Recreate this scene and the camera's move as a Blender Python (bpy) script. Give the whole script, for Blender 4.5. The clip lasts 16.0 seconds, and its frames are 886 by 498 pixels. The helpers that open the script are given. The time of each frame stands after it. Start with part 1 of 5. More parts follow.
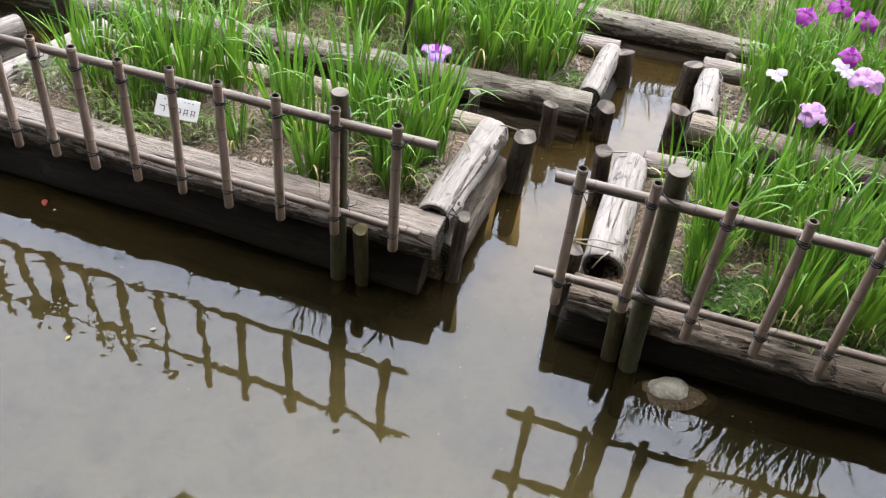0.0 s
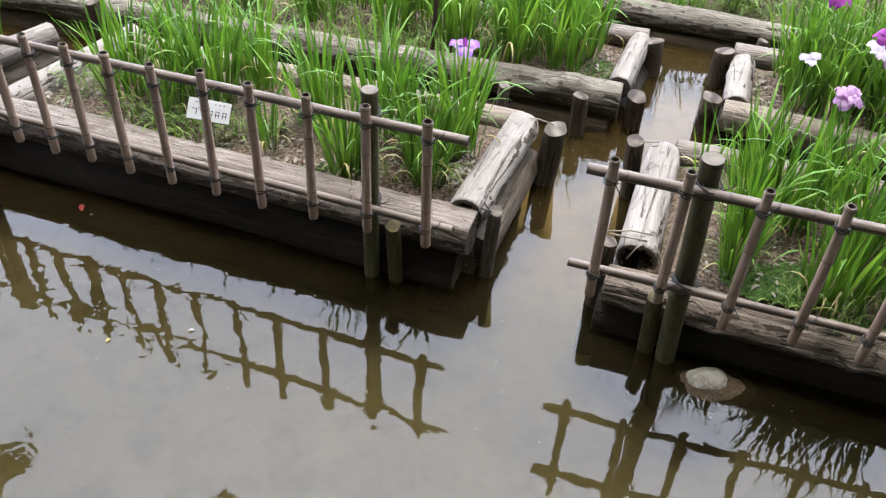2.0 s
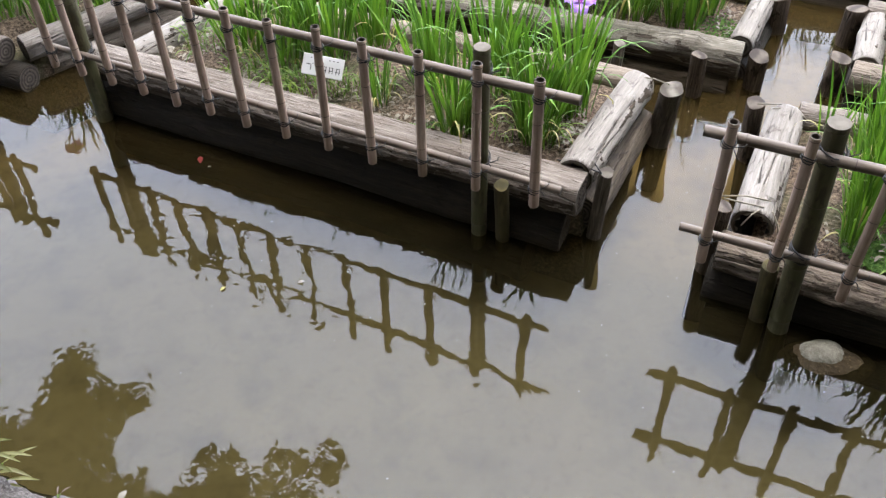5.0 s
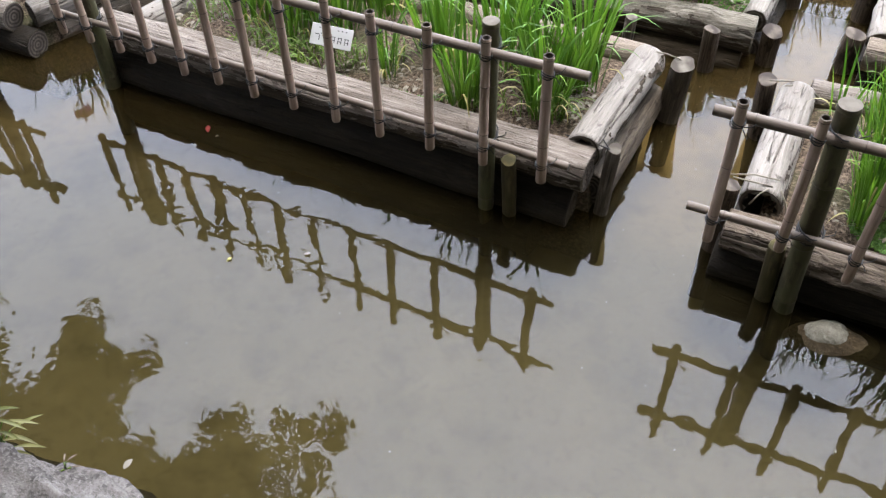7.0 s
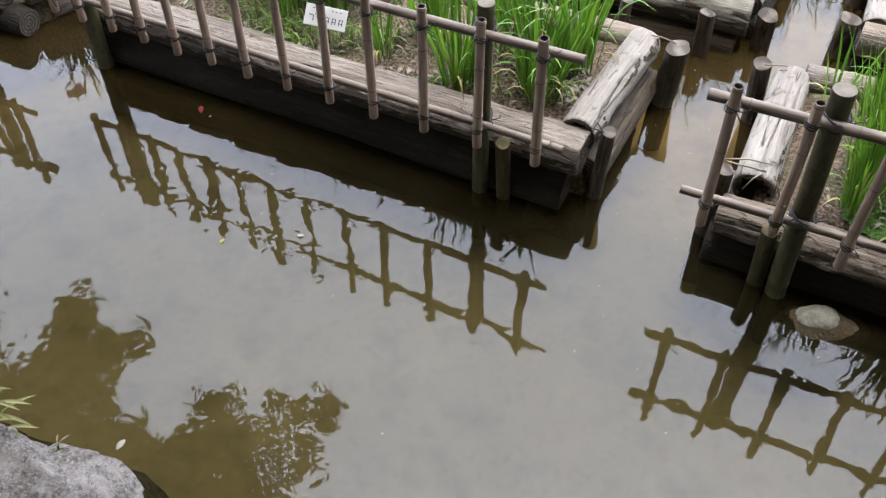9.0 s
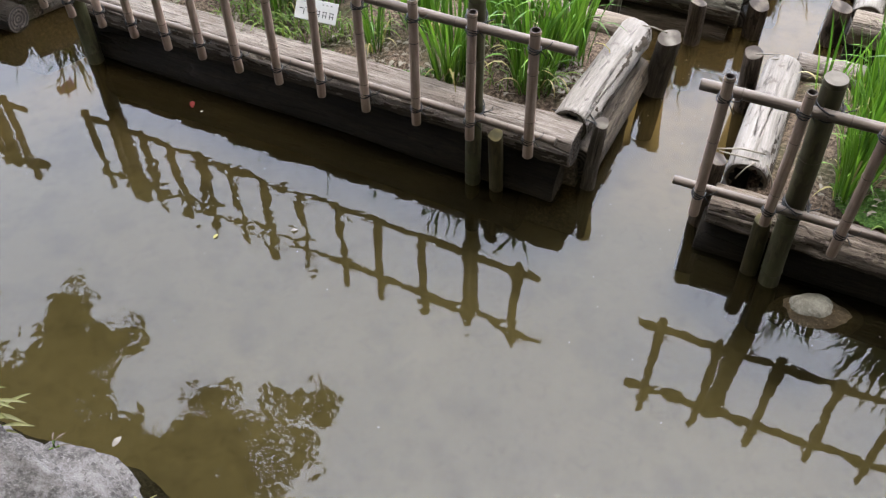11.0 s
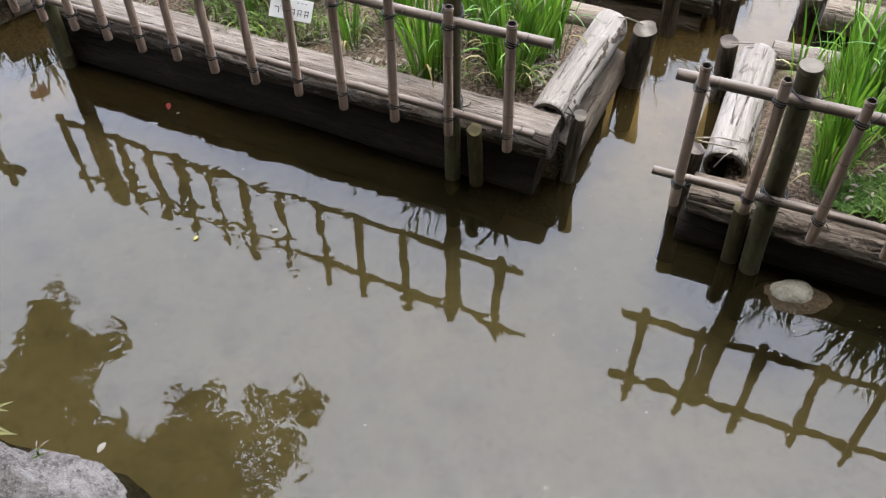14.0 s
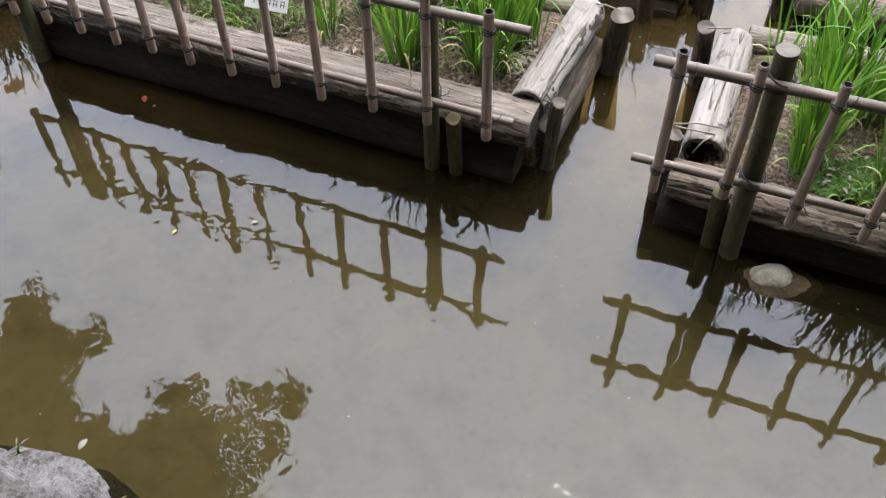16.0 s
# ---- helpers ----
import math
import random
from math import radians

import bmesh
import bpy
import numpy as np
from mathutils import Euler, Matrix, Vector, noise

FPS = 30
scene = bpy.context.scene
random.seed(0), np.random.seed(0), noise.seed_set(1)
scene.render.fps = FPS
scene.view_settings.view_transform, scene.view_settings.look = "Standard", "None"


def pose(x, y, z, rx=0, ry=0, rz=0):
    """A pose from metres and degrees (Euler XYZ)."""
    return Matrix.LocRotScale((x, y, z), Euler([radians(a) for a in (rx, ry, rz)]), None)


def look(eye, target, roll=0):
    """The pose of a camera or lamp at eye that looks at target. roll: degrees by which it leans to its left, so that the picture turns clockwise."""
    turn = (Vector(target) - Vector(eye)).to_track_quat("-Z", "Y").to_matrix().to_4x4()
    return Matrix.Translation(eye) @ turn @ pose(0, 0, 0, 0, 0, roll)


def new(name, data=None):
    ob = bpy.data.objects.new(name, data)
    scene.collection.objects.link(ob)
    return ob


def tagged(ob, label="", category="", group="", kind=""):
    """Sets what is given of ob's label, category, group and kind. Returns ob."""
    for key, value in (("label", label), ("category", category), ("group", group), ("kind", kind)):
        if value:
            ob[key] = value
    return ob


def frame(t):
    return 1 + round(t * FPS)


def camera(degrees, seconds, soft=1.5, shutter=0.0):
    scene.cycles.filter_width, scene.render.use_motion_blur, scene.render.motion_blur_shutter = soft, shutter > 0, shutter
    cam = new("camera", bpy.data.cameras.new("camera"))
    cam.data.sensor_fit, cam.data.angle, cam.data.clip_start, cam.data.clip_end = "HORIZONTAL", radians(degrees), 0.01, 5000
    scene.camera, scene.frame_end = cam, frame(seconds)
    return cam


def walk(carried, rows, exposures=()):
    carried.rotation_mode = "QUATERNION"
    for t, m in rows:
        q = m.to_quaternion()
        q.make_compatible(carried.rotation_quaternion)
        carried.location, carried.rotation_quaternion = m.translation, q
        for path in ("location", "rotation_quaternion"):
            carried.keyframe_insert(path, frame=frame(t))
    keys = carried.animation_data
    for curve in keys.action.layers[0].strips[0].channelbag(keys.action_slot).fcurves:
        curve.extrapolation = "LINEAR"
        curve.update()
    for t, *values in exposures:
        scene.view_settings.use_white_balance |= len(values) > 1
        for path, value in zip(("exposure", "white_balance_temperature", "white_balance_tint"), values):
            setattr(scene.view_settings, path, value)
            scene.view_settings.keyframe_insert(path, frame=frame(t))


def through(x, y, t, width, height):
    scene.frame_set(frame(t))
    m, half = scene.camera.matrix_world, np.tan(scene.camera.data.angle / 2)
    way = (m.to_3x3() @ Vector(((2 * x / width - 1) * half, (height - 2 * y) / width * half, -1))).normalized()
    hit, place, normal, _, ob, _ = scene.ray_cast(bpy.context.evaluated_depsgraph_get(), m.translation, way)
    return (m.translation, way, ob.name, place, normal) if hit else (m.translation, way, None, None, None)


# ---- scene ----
# ---------------------------------------------------------------- camera
cam = camera(50.83, 16.0, soft=1.3)
PATH = [
    (0, pose(0.0000, -0.0000, 2.9000, 48.329, -4.574, 2.974)),
    (0.5, pose(-0.0015, -0.0014, 2.9000, 48.399, -4.132, 2.679)),
    (1, pose(-0.0011, 0.0007, 2.8999, 48.380, -3.419, 3.180)),
    (1.5, pose(-0.0025, 0.0013, 2.8996, 48.208, -2.754, 3.177)),
    (2, pose(-0.0032, 0.0003, 2.8996, 47.995, -2.210, 3.518)),
    (2.5, pose(-0.0049, -0.0000, 2.8998, 47.691, -2.151, 4.810)),
    (3, pose(-0.0049, -0.0021, 2.9005, 47.700, -0.761, 5.242)),
    (3.5, pose(-0.0061, -0.0018, 2.9022, 47.164, -0.215, 6.408)),
    (4, pose(-0.0079, 0.0021, 2.9001, 46.473, 0.429, 7.297)),
    (4.5, pose(-0.0081, 0.0024, 2.8987, 45.970, 0.693, 8.705)),
    (4.7, pose(-0.0089, 0.0032, 2.8972, 45.754, 0.917, 9.087)),
    (6.8, pose(0.0010, 0.0329, 2.9181, 43.434, 1.038, 10.500)),
    (7, pose(0.0027, 0.0346, 2.9214, 43.291, 0.812, 10.472)),
    (7.5, pose(-0.0005, 0.0378, 2.9213, 42.799, 0.518, 10.557)),
    (8, pose(0.0006, 0.0379, 2.9235, 42.389, 0.443, 10.527)),
    (8.5, pose(0.0004, 0.0375, 2.9236, 42.257, 0.325, 10.520)),
    (11, pose(-0.0012, 0.0427, 2.9280, 41.627, 0.431, 9.672)),
    (11.5, pose(-0.0017, 0.0434, 2.9268, 41.513, 0.448, 9.564)),
    (12, pose(0.0001, 0.0440, 2.9280, 41.411, 0.503, 9.422)),
    (12.5, pose(-0.0038, 0.0436, 2.9280, 41.397, 0.421, 9.210)),
    (13, pose(-0.0022, 0.0448, 2.9270, 41.351, 0.271, 9.057)),
    (13.5, pose(-0.0045, 0.0435, 2.9258, 41.339, 0.411, 8.328)),
    (14, pose(-0.0049, 0.0435, 2.9251, 41.365, 0.555, 7.776)),
    (14.5, pose(-0.0027, 0.0439, 2.9258, 41.213, 0.628, 7.099)),
    (15, pose(0.0014, 0.0451, 2.9230, 41.147, 0.729, 6.640)),
    (15.5, pose(-0.0013, 0.0455, 2.9217, 41.124, 0.461, 6.601)),
    (16, pose(0.0001, 0.0487, 2.9206, 40.710, 0.323, 6.368)),
]
walk(cam, PATH, [(0.0, 3.03), (4.0, 3.0), (7.0, 2.96), (9.0, 2.91), (16.0, 2.9)])

# ---------------------------------------------------------------- world and light
world = bpy.data.worlds.new("sky")
scene.world = world
world.use_nodes = True
wn, wl = world.node_tree.nodes, world.node_tree.links
wn.clear()
SUN_EL, SUN_AZ = 74.0, 20.0
sky = wn.new("ShaderNodeTexSky")
sky.sky_type = "NISHITA"
sky.sun_disc = False
sky.sun_elevation, sky.sun_rotation = radians(SUN_EL), radians(SUN_AZ)
sky.dust_density, sky.air_density = 4.0, 1.0
cloud_noise = wn.new("ShaderNodeTexNoise")
cloud_noise.inputs["Scale"].default_value = 2.2
cloud_noise.inputs["Detail"].default_value = 5
cloud_ramp = wn.new("ShaderNodeValToRGB")
cloud_ramp.color_ramp.elements[0].position, cloud_ramp.color_ramp.elements[0].color = 0.3, (9.6, 10.7, 13.5, 1)
cloud_ramp.color_ramp.elements[1].position, cloud_ramp.color_ramp.elements[1].color = 0.75, (11.9, 12.7, 14.8, 1)
cloud_mix = wn.new("ShaderNodeMixRGB")
cloud_mix.inputs["Fac"].default_value = 0.85
wbg, wout = wn.new("ShaderNodeBackground"), wn.new("ShaderNodeOutputWorld")
wbg.inputs["Strength"].default_value = 0.15
sky_coord, sky_split, sky_rise, sky_scale = (wn.new("ShaderNode" + k) for k in ("TexCoord", "SeparateXYZ", "ValToRGB", "MixRGB"))
sky_rise.color_ramp.elements[0].position, sky_rise.color_ramp.elements[0].color = 0.0, (0.32, 0.36, 0.43, 1)
sky_rise.color_ramp.elements[1].position, sky_rise.color_ramp.elements[1].color = 1.0, (1.26, 1.22, 1.17, 1)
sky_scale.blend_type = "MULTIPLY"
sky_scale.inputs["Fac"].default_value = 1.0
wl.new(sky_coord.outputs["Generated"], sky_split.inputs[0])
wl.new(sky_split.outputs["Z"], sky_rise.inputs["Fac"])
wl.new(sky_rise.outputs["Color"], sky_scale.inputs["Color2"])
wl.new(cloud_ramp.outputs["Color"], sky_scale.inputs["Color1"])
wl.new(cloud_noise.outputs["Fac"], cloud_ramp.inputs["Fac"])
wl.new(sky.outputs["Color"], cloud_mix.inputs["Color1"])
wl.new(sky_scale.outputs["Color"], cloud_mix.inputs["Color2"])
wl.new(cloud_mix.outputs["Color"], wbg.inputs["Color"])
wl.new(wbg.outputs["Background"], wout.inputs["Surface"])

sun_data = bpy.data.lights.new("sun", "SUN")
sun_data.energy, sun_data.angle, sun_data.color = 0.5, radians(20), (1.0, 0.97, 0.92)
sun = new("sun", sun_data)
sa, se = radians(SUN_AZ), radians(SUN_EL)
sun.matrix_world = look((12 * math.sin(sa) * math.cos(se), 12 * math.cos(sa) * math.cos(se), 12 * math.sin(se)), (0, 0, 0))


# ---------------------------------------------------------------- materials
class Nodes:
    """A small builder for node materials."""

    def __init__(self, name):
        self.mat = bpy.data.materials.new(name)
        self.mat.use_nodes = True
        self.tree = self.mat.node_tree
        self.n, self.l = self.tree.nodes, self.tree.links
        self.bsdf = self.n["Principled BSDF"]
        self.out = self.n["Material Output"]
        self.coord = self.n.new("ShaderNodeTexCoord")

    def put(self, socket, value):
        if isinstance(value, bpy.types.NodeSocket):
            self.l.new(value, socket)
        else:
            socket.default_value = value

    def noise(self, scale, detail=4, rough=0.55, stretch=(1, 1, 1), vec=None, distort=0.0):
        m = self.n.new("ShaderNodeMapping")
        m.inputs["Scale"].default_value = stretch
        self.l.new(vec or self.coord.outputs["Object"], m.inputs["Vector"])
        t = self.n.new("ShaderNodeTexNoise")
        t.inputs["Scale"].default_value, t.inputs["Detail"].default_value = scale, detail
        t.inputs["Roughness"].default_value, t.inputs["Distortion"].default_value = rough, distort
        self.l.new(m.outputs["Vector"], t.inputs["Vector"])
        return t.outputs["Fac"]

    def voronoi(self, scale, stretch=(1, 1, 1), feature="F1", out="Distance"):
        m = self.n.new("ShaderNodeMapping")
        m.inputs["Scale"].default_value = stretch
        self.l.new(self.coord.outputs["Object"], m.inputs["Vector"])
        t = self.n.new("ShaderNodeTexVoronoi")
        t.feature = feature
        t.inputs["Scale"].default_value = scale
        self.l.new(m.outputs["Vector"], t.inputs["Vector"])
        return t.outputs[out]

    def ramp(self, fac, *stops):
        r = self.n.new("ShaderNodeValToRGB")
        e = r.color_ramp.elements
        while len(e) < len(stops):
            e.new(0.5)
        for el, (pos, col) in zip(e, stops):
            el.position = pos
            el.color = (*col, 1) if len(col) == 3 else (col[0], col[0], col[0], 1)
        self.l.new(fac, r.inputs["Fac"])
        return r.outputs["Color"]

    def mix(self, fac, a, b, kind="MIX"):
        m = self.n.new("ShaderNodeMixRGB")
        m.blend_type = kind
        for s, v in zip(("Fac", "Color1", "Color2"), (fac, a, b)):
            if isinstance(v, tuple) and len(v) == 3:
                v = (*v, 1)
            self.put(m.inputs[s], v)
        return m.outputs["Color"]

    def math(self, op, a, b=0.0):
        m = self.n.new("ShaderNodeMath")
        m.operation = op
        self.put(m.inputs[0], a)
        self.put(m.inputs[1], b)
        return m.outputs[0]

    def random(self):
        """A value for each object, mixed with one for each loose piece of a mesh."""
        o, g = self.n.new("ShaderNodeObjectInfo"), self.n.new("ShaderNodeNewGeometry")
        return self.math("FRACT", self.math("ADD", o.outputs["Random"], g.outputs["Random Per Island"]))

    def bump(self, height, strength=0.4, distance=0.01, normal=None):
        b = self.n.new("ShaderNodeBump")
        b.inputs["Strength"].default_value, b.inputs["Distance"].default_value = strength, distance
        self.l.new(height, b.inputs["Height"])
        if normal:
            self.l.new(normal, b.inputs["Normal"])
        return b.outputs["Normal"]

    def done(self, color, rough=0.7, normal=None, metal=0.0, spec=0.4):
        if isinstance(color, tuple) and len(color) == 3:
            color = (*color, 1)
        self.put(self.bsdf.inputs["Base Color"], color)
        self.put(self.bsdf.inputs["Roughness"], rough)
        self.bsdf.inputs["Metallic"].default_value = metal
        self.bsdf.inputs["Specular IOR Level"].default_value = spec
        if normal:
            self.l.new(normal, self.bsdf.inputs["Normal"])
        return self.mat


def wood(name, dark, mid, light, rough=0.75, crack=0.85, stain=(0.08, 0.06, 0.045), stain_at=0.62, spec=0.12, bark=0.0, axis="x", calm=0.0):
    """Weathered log surface, its grain along local x, with cracks, patches and specks."""
    b = Nodes(name)

    def along(k, side):
        return (k, side, side) if axis == "x" else (side, side, k)

    grain = b.noise(95, 6, 0.7, along(0.05, 1), distort=0.5)
    fine = b.noise(330, 3, 0.6, along(0.07, 1))
    fleck = b.voronoi(70, along(0.22, 1))
    patch = b.noise(7, 5, 0.6, along(0.45, 1))
    speck = b.noise(60, 4, 0.7, along(0.5, 1))
    col = b.ramp(grain, (0.34, dark), (0.5, mid), (0.64, light))
    col = b.mix(calm, col, light)
    col = b.mix(b.ramp(fleck, (0.12, (0.75 * (1 - calm),)), (0.26, (0.0,))), col, dark)
    col = b.mix(b.ramp(fine, (0.35, (0.0,)), (0.7, (0.3,))), col, light)
    col = b.mix(b.ramp(patch, (0.42, (0.0,)), (stain_at + 0.1, (0.6,))), col, stain)
    split = b.voronoi(14, along(0.12, 1.3), "DISTANCE_TO_EDGE")
    cracks = b.ramp(split, (0.0, (1.0,)), (0.05, (0.0,)))
    gate = b.ramp(b.noise(9, 3), (0.5, (0.0,)), (0.62, (crack,)))
    cracks = b.mix(1.0, cracks, gate, "MULTIPLY")
    col = b.mix(cracks, col, (0.025, 0.02, 0.016))
    col = b.mix(b.ramp(speck, (0.66, (0.0,)), (0.74, (0.55,))), col, dark)
    flakes = b.noise(26, 5, 0.62, along(0.4, 1), distort=0.8)
    scab = b.ramp(flakes, (0.575, (0.0,)), (0.615, (bark,)))
    scar = b.noise(11, 4, 0.7, along(0.55, 1), distort=1.2)
    scab = b.math("MAXIMUM", scab, b.ramp(scar, (0.64, (0.0,)), (0.68, (bark,))))
    col = b.mix(scab, col, stain)
    info = b.n.new("ShaderNodeObjectInfo")
    col = b.mix(b.math("MULTIPLY", info.outputs["Random"], 0.25), col, mid)
    height = b.math("SUBTRACT", b.math("ADD", grain, b.math("MULTIPLY", fine, 0.4)), b.math("MULTIPLY", cracks, 1.5))
    height = b.math("ADD", height, b.math("MULTIPLY", scab, 0.8))
    return b.done(col, rough, b.bump(height, 0.9, 0.008), spec=spec)


def end_grain(name, dark, light):
    b = Nodes(name)
    w = b.n.new("ShaderNodeTexWave")
    w.wave_type, w.rings_direction = "RINGS", "X"
    w.inputs["Scale"].default_value, w.inputs["Distortion"].default_value = 16, 2.5
    w.inputs["Detail"].default_value = 3
    b.l.new(b.coord.outputs["Object"], w.inputs["Vector"])
    col = b.ramp(w.outputs["Fac"], (0.1, dark), (0.9, light))
    col = b.mix(b.ramp(b.noise(18, 4), (0.4, (0.0,)), (0.7, (0.7,))), col, dark)
    return b.done(col, 0.85, b.bump(w.outputs["Fac"], 0.4, 0.003), spec=0.12)


def bamboo(name, dark, mid, light, green=None):
    b = Nodes(name)
    streak = b.noise(60, 5, 0.6, (1, 1, 0.06))
    patch = b.noise(9, 4, 0.6, (1, 1, 0.5))
    col = b.ramp(streak, (0.3, dark), (0.52, mid), (0.75, light))
    col = b.mix(b.ramp(patch, (0.4, (0.0,)), (0.6, (0.85 if green else 0.6,))), col, green or dark)
    if green:
        col = b.mix(b.ramp(b.noise(16, 4, 0.65, (1, 1, 0.35)), (0.52, (0.0,)), (0.58, (0.85,))), col, dark)
    speck = b.noise(140, 3, 0.7)
    col = b.mix(b.ramp(speck, (0.62, (0.0,)), (0.74, (0.5,))), col, dark)
    info = b.n.new("ShaderNodeObjectInfo")
    col = b.mix(b.math("MULTIPLY", info.outputs["Random"], 0.4), col, mid)
    return b.done(col, 0.55, b.bump(streak, 0.3, 0.003), spec=0.18)


def leaf(name, c0, c1, c2, through=0.3, rough=0.5, spec=0.18):
    b = Nodes(name)
    r = b.random()
    col = b.ramp(r, (0.0, c0), (0.5, c1), (1.0, c2))
    vein = b.noise(120, 3, 0.5, (1, 1, 0.08))
    col = b.mix(b.ramp(vein, (0.35, (0.0,)), (0.75, (0.35,))), col, c2)
    b.done(col, rough, None, spec=spec)
    tr = b.n.new("ShaderNodeBsdfTranslucent")
    bright = b.mix(1.0, col, (1.25, 1.3, 0.7), "MULTIPLY")
    b.l.new(bright, tr.inputs["Color"])
    mx = b.n.new("ShaderNodeMixShader")
    mx.inputs["Fac"].default_value = through
    b.l.new(b.bsdf.outputs[0], mx.inputs[1])
    b.l.new(tr.outputs[0], mx.inputs[2])
    b.l.new(mx.outputs[0], b.out.inputs["Surface"])
    return b.mat


def petal(name, edge, core, vein):
    b = Nodes(name)
    streak = b.noise(70, 4, 0.6, (0.15, 1, 1))
    col = b.mix(b.ramp(b.noise(22, 3), (0.3, (0.0,)), (0.7, (1.0,))), edge, core)
    col = b.mix(b.ramp(streak, (0.5, (0.0,)), (0.7, (0.6,))), col, vein)
    b.done(col, 0.6, b.bump(streak, 0.4, 0.002), spec=0.2)
    tr = b.n.new("ShaderNodeBsdfTranslucent")
    b.l.new(b.mix(1.0, col, (1.5, 1.3, 1.6), "MULTIPLY"), tr.inputs["Color"])
    mx = b.n.new("ShaderNodeMixShader")
    mx.inputs["Fac"].default_value = 0.45
    b.l.new(b.bsdf.outputs[0], mx.inputs[1])
    b.l.new(tr.outputs[0], mx.inputs[2])
    b.l.new(mx.outputs[0], b.out.inputs["Surface"])
    return b.mat


def soil_material():
    b = Nodes("damp_soil")
    big, small = b.noise(5, 5), b.noise(60, 6, 0.7)
    col = b.ramp(small, (0.36, (0.019, 0.013, 0.0085)), (0.5, (0.08, 0.057, 0.039)), (0.66, (0.185, 0.137, 0.096)))
    col = b.mix(b.ramp(big, (0.5, (0.0,)), (0.66, (0.6,))), col, (0.045, 0.05, 0.02))
    straw = b.noise(90, 3, 0.6, (0.15, 1, 1))
    col = b.mix(b.ramp(straw, (0.63, (0.0,)), (0.7, (0.8,))), col, (0.2, 0.16, 0.11))
    return b.done(col, 0.95, b.bump(b.math("ADD", small, big), 1.0, 0.02), spec=0.1)


def bed_material():
    """Mud of the pond floor: olive brown in the open water, ochre in the narrows, brightened there for open-sky light.
    """
    b = Nodes("pond_mud")
    big, small = b.noise(1.6, 4, 0.5), b.noise(5, 3, 0.5)
    olive = b.ramp(big, (0.3, (0.30, 0.248, 0.13)), (0.7, (0.40, 0.335, 0.19)))
    # ochre of the narrows, with the stronger light there put into the colour
    ochre = b.ramp(big, (0.3, (0.55, 0.375, 0.185)), (0.7, (0.68, 0.475, 0.25)))
    split = b.n.new("ShaderNodeSeparateXYZ")
    b.l.new(b.coord.outputs["Object"], split.inputs[0])
    fade = b.n.new("ShaderNodeMapRange")
    fade.inputs["From Min"].default_value, fade.inputs["From Max"].default_value = 3.4, 4.5
    b.l.new(b.math("ADD", split.outputs["Y"], b.math("MULTIPLY", big, 0.8)), fade.inputs["Value"])
    col = b.mix(fade.outputs[0], olive, ochre)
    col = b.mix(b.ramp(small, (0.5, (0.0,)), (0.72, (0.4,))), col, (0.08, 0.06, 0.032))
    pebble = b.noise(17, 5, 0.7, distort=1.0)
    col = b.mix(b.ramp(pebble, (0.53, (0.0,)), (0.66, (0.22,))), col, (0.075, 0.055, 0.028))
    col = b.mix(b.ramp(pebble, (0.34, (0.15,)), (0.44, (0.0,))), col, (0.52, 0.42, 0.25))
    return b.done(col, 0.95, None, spec=0.05)


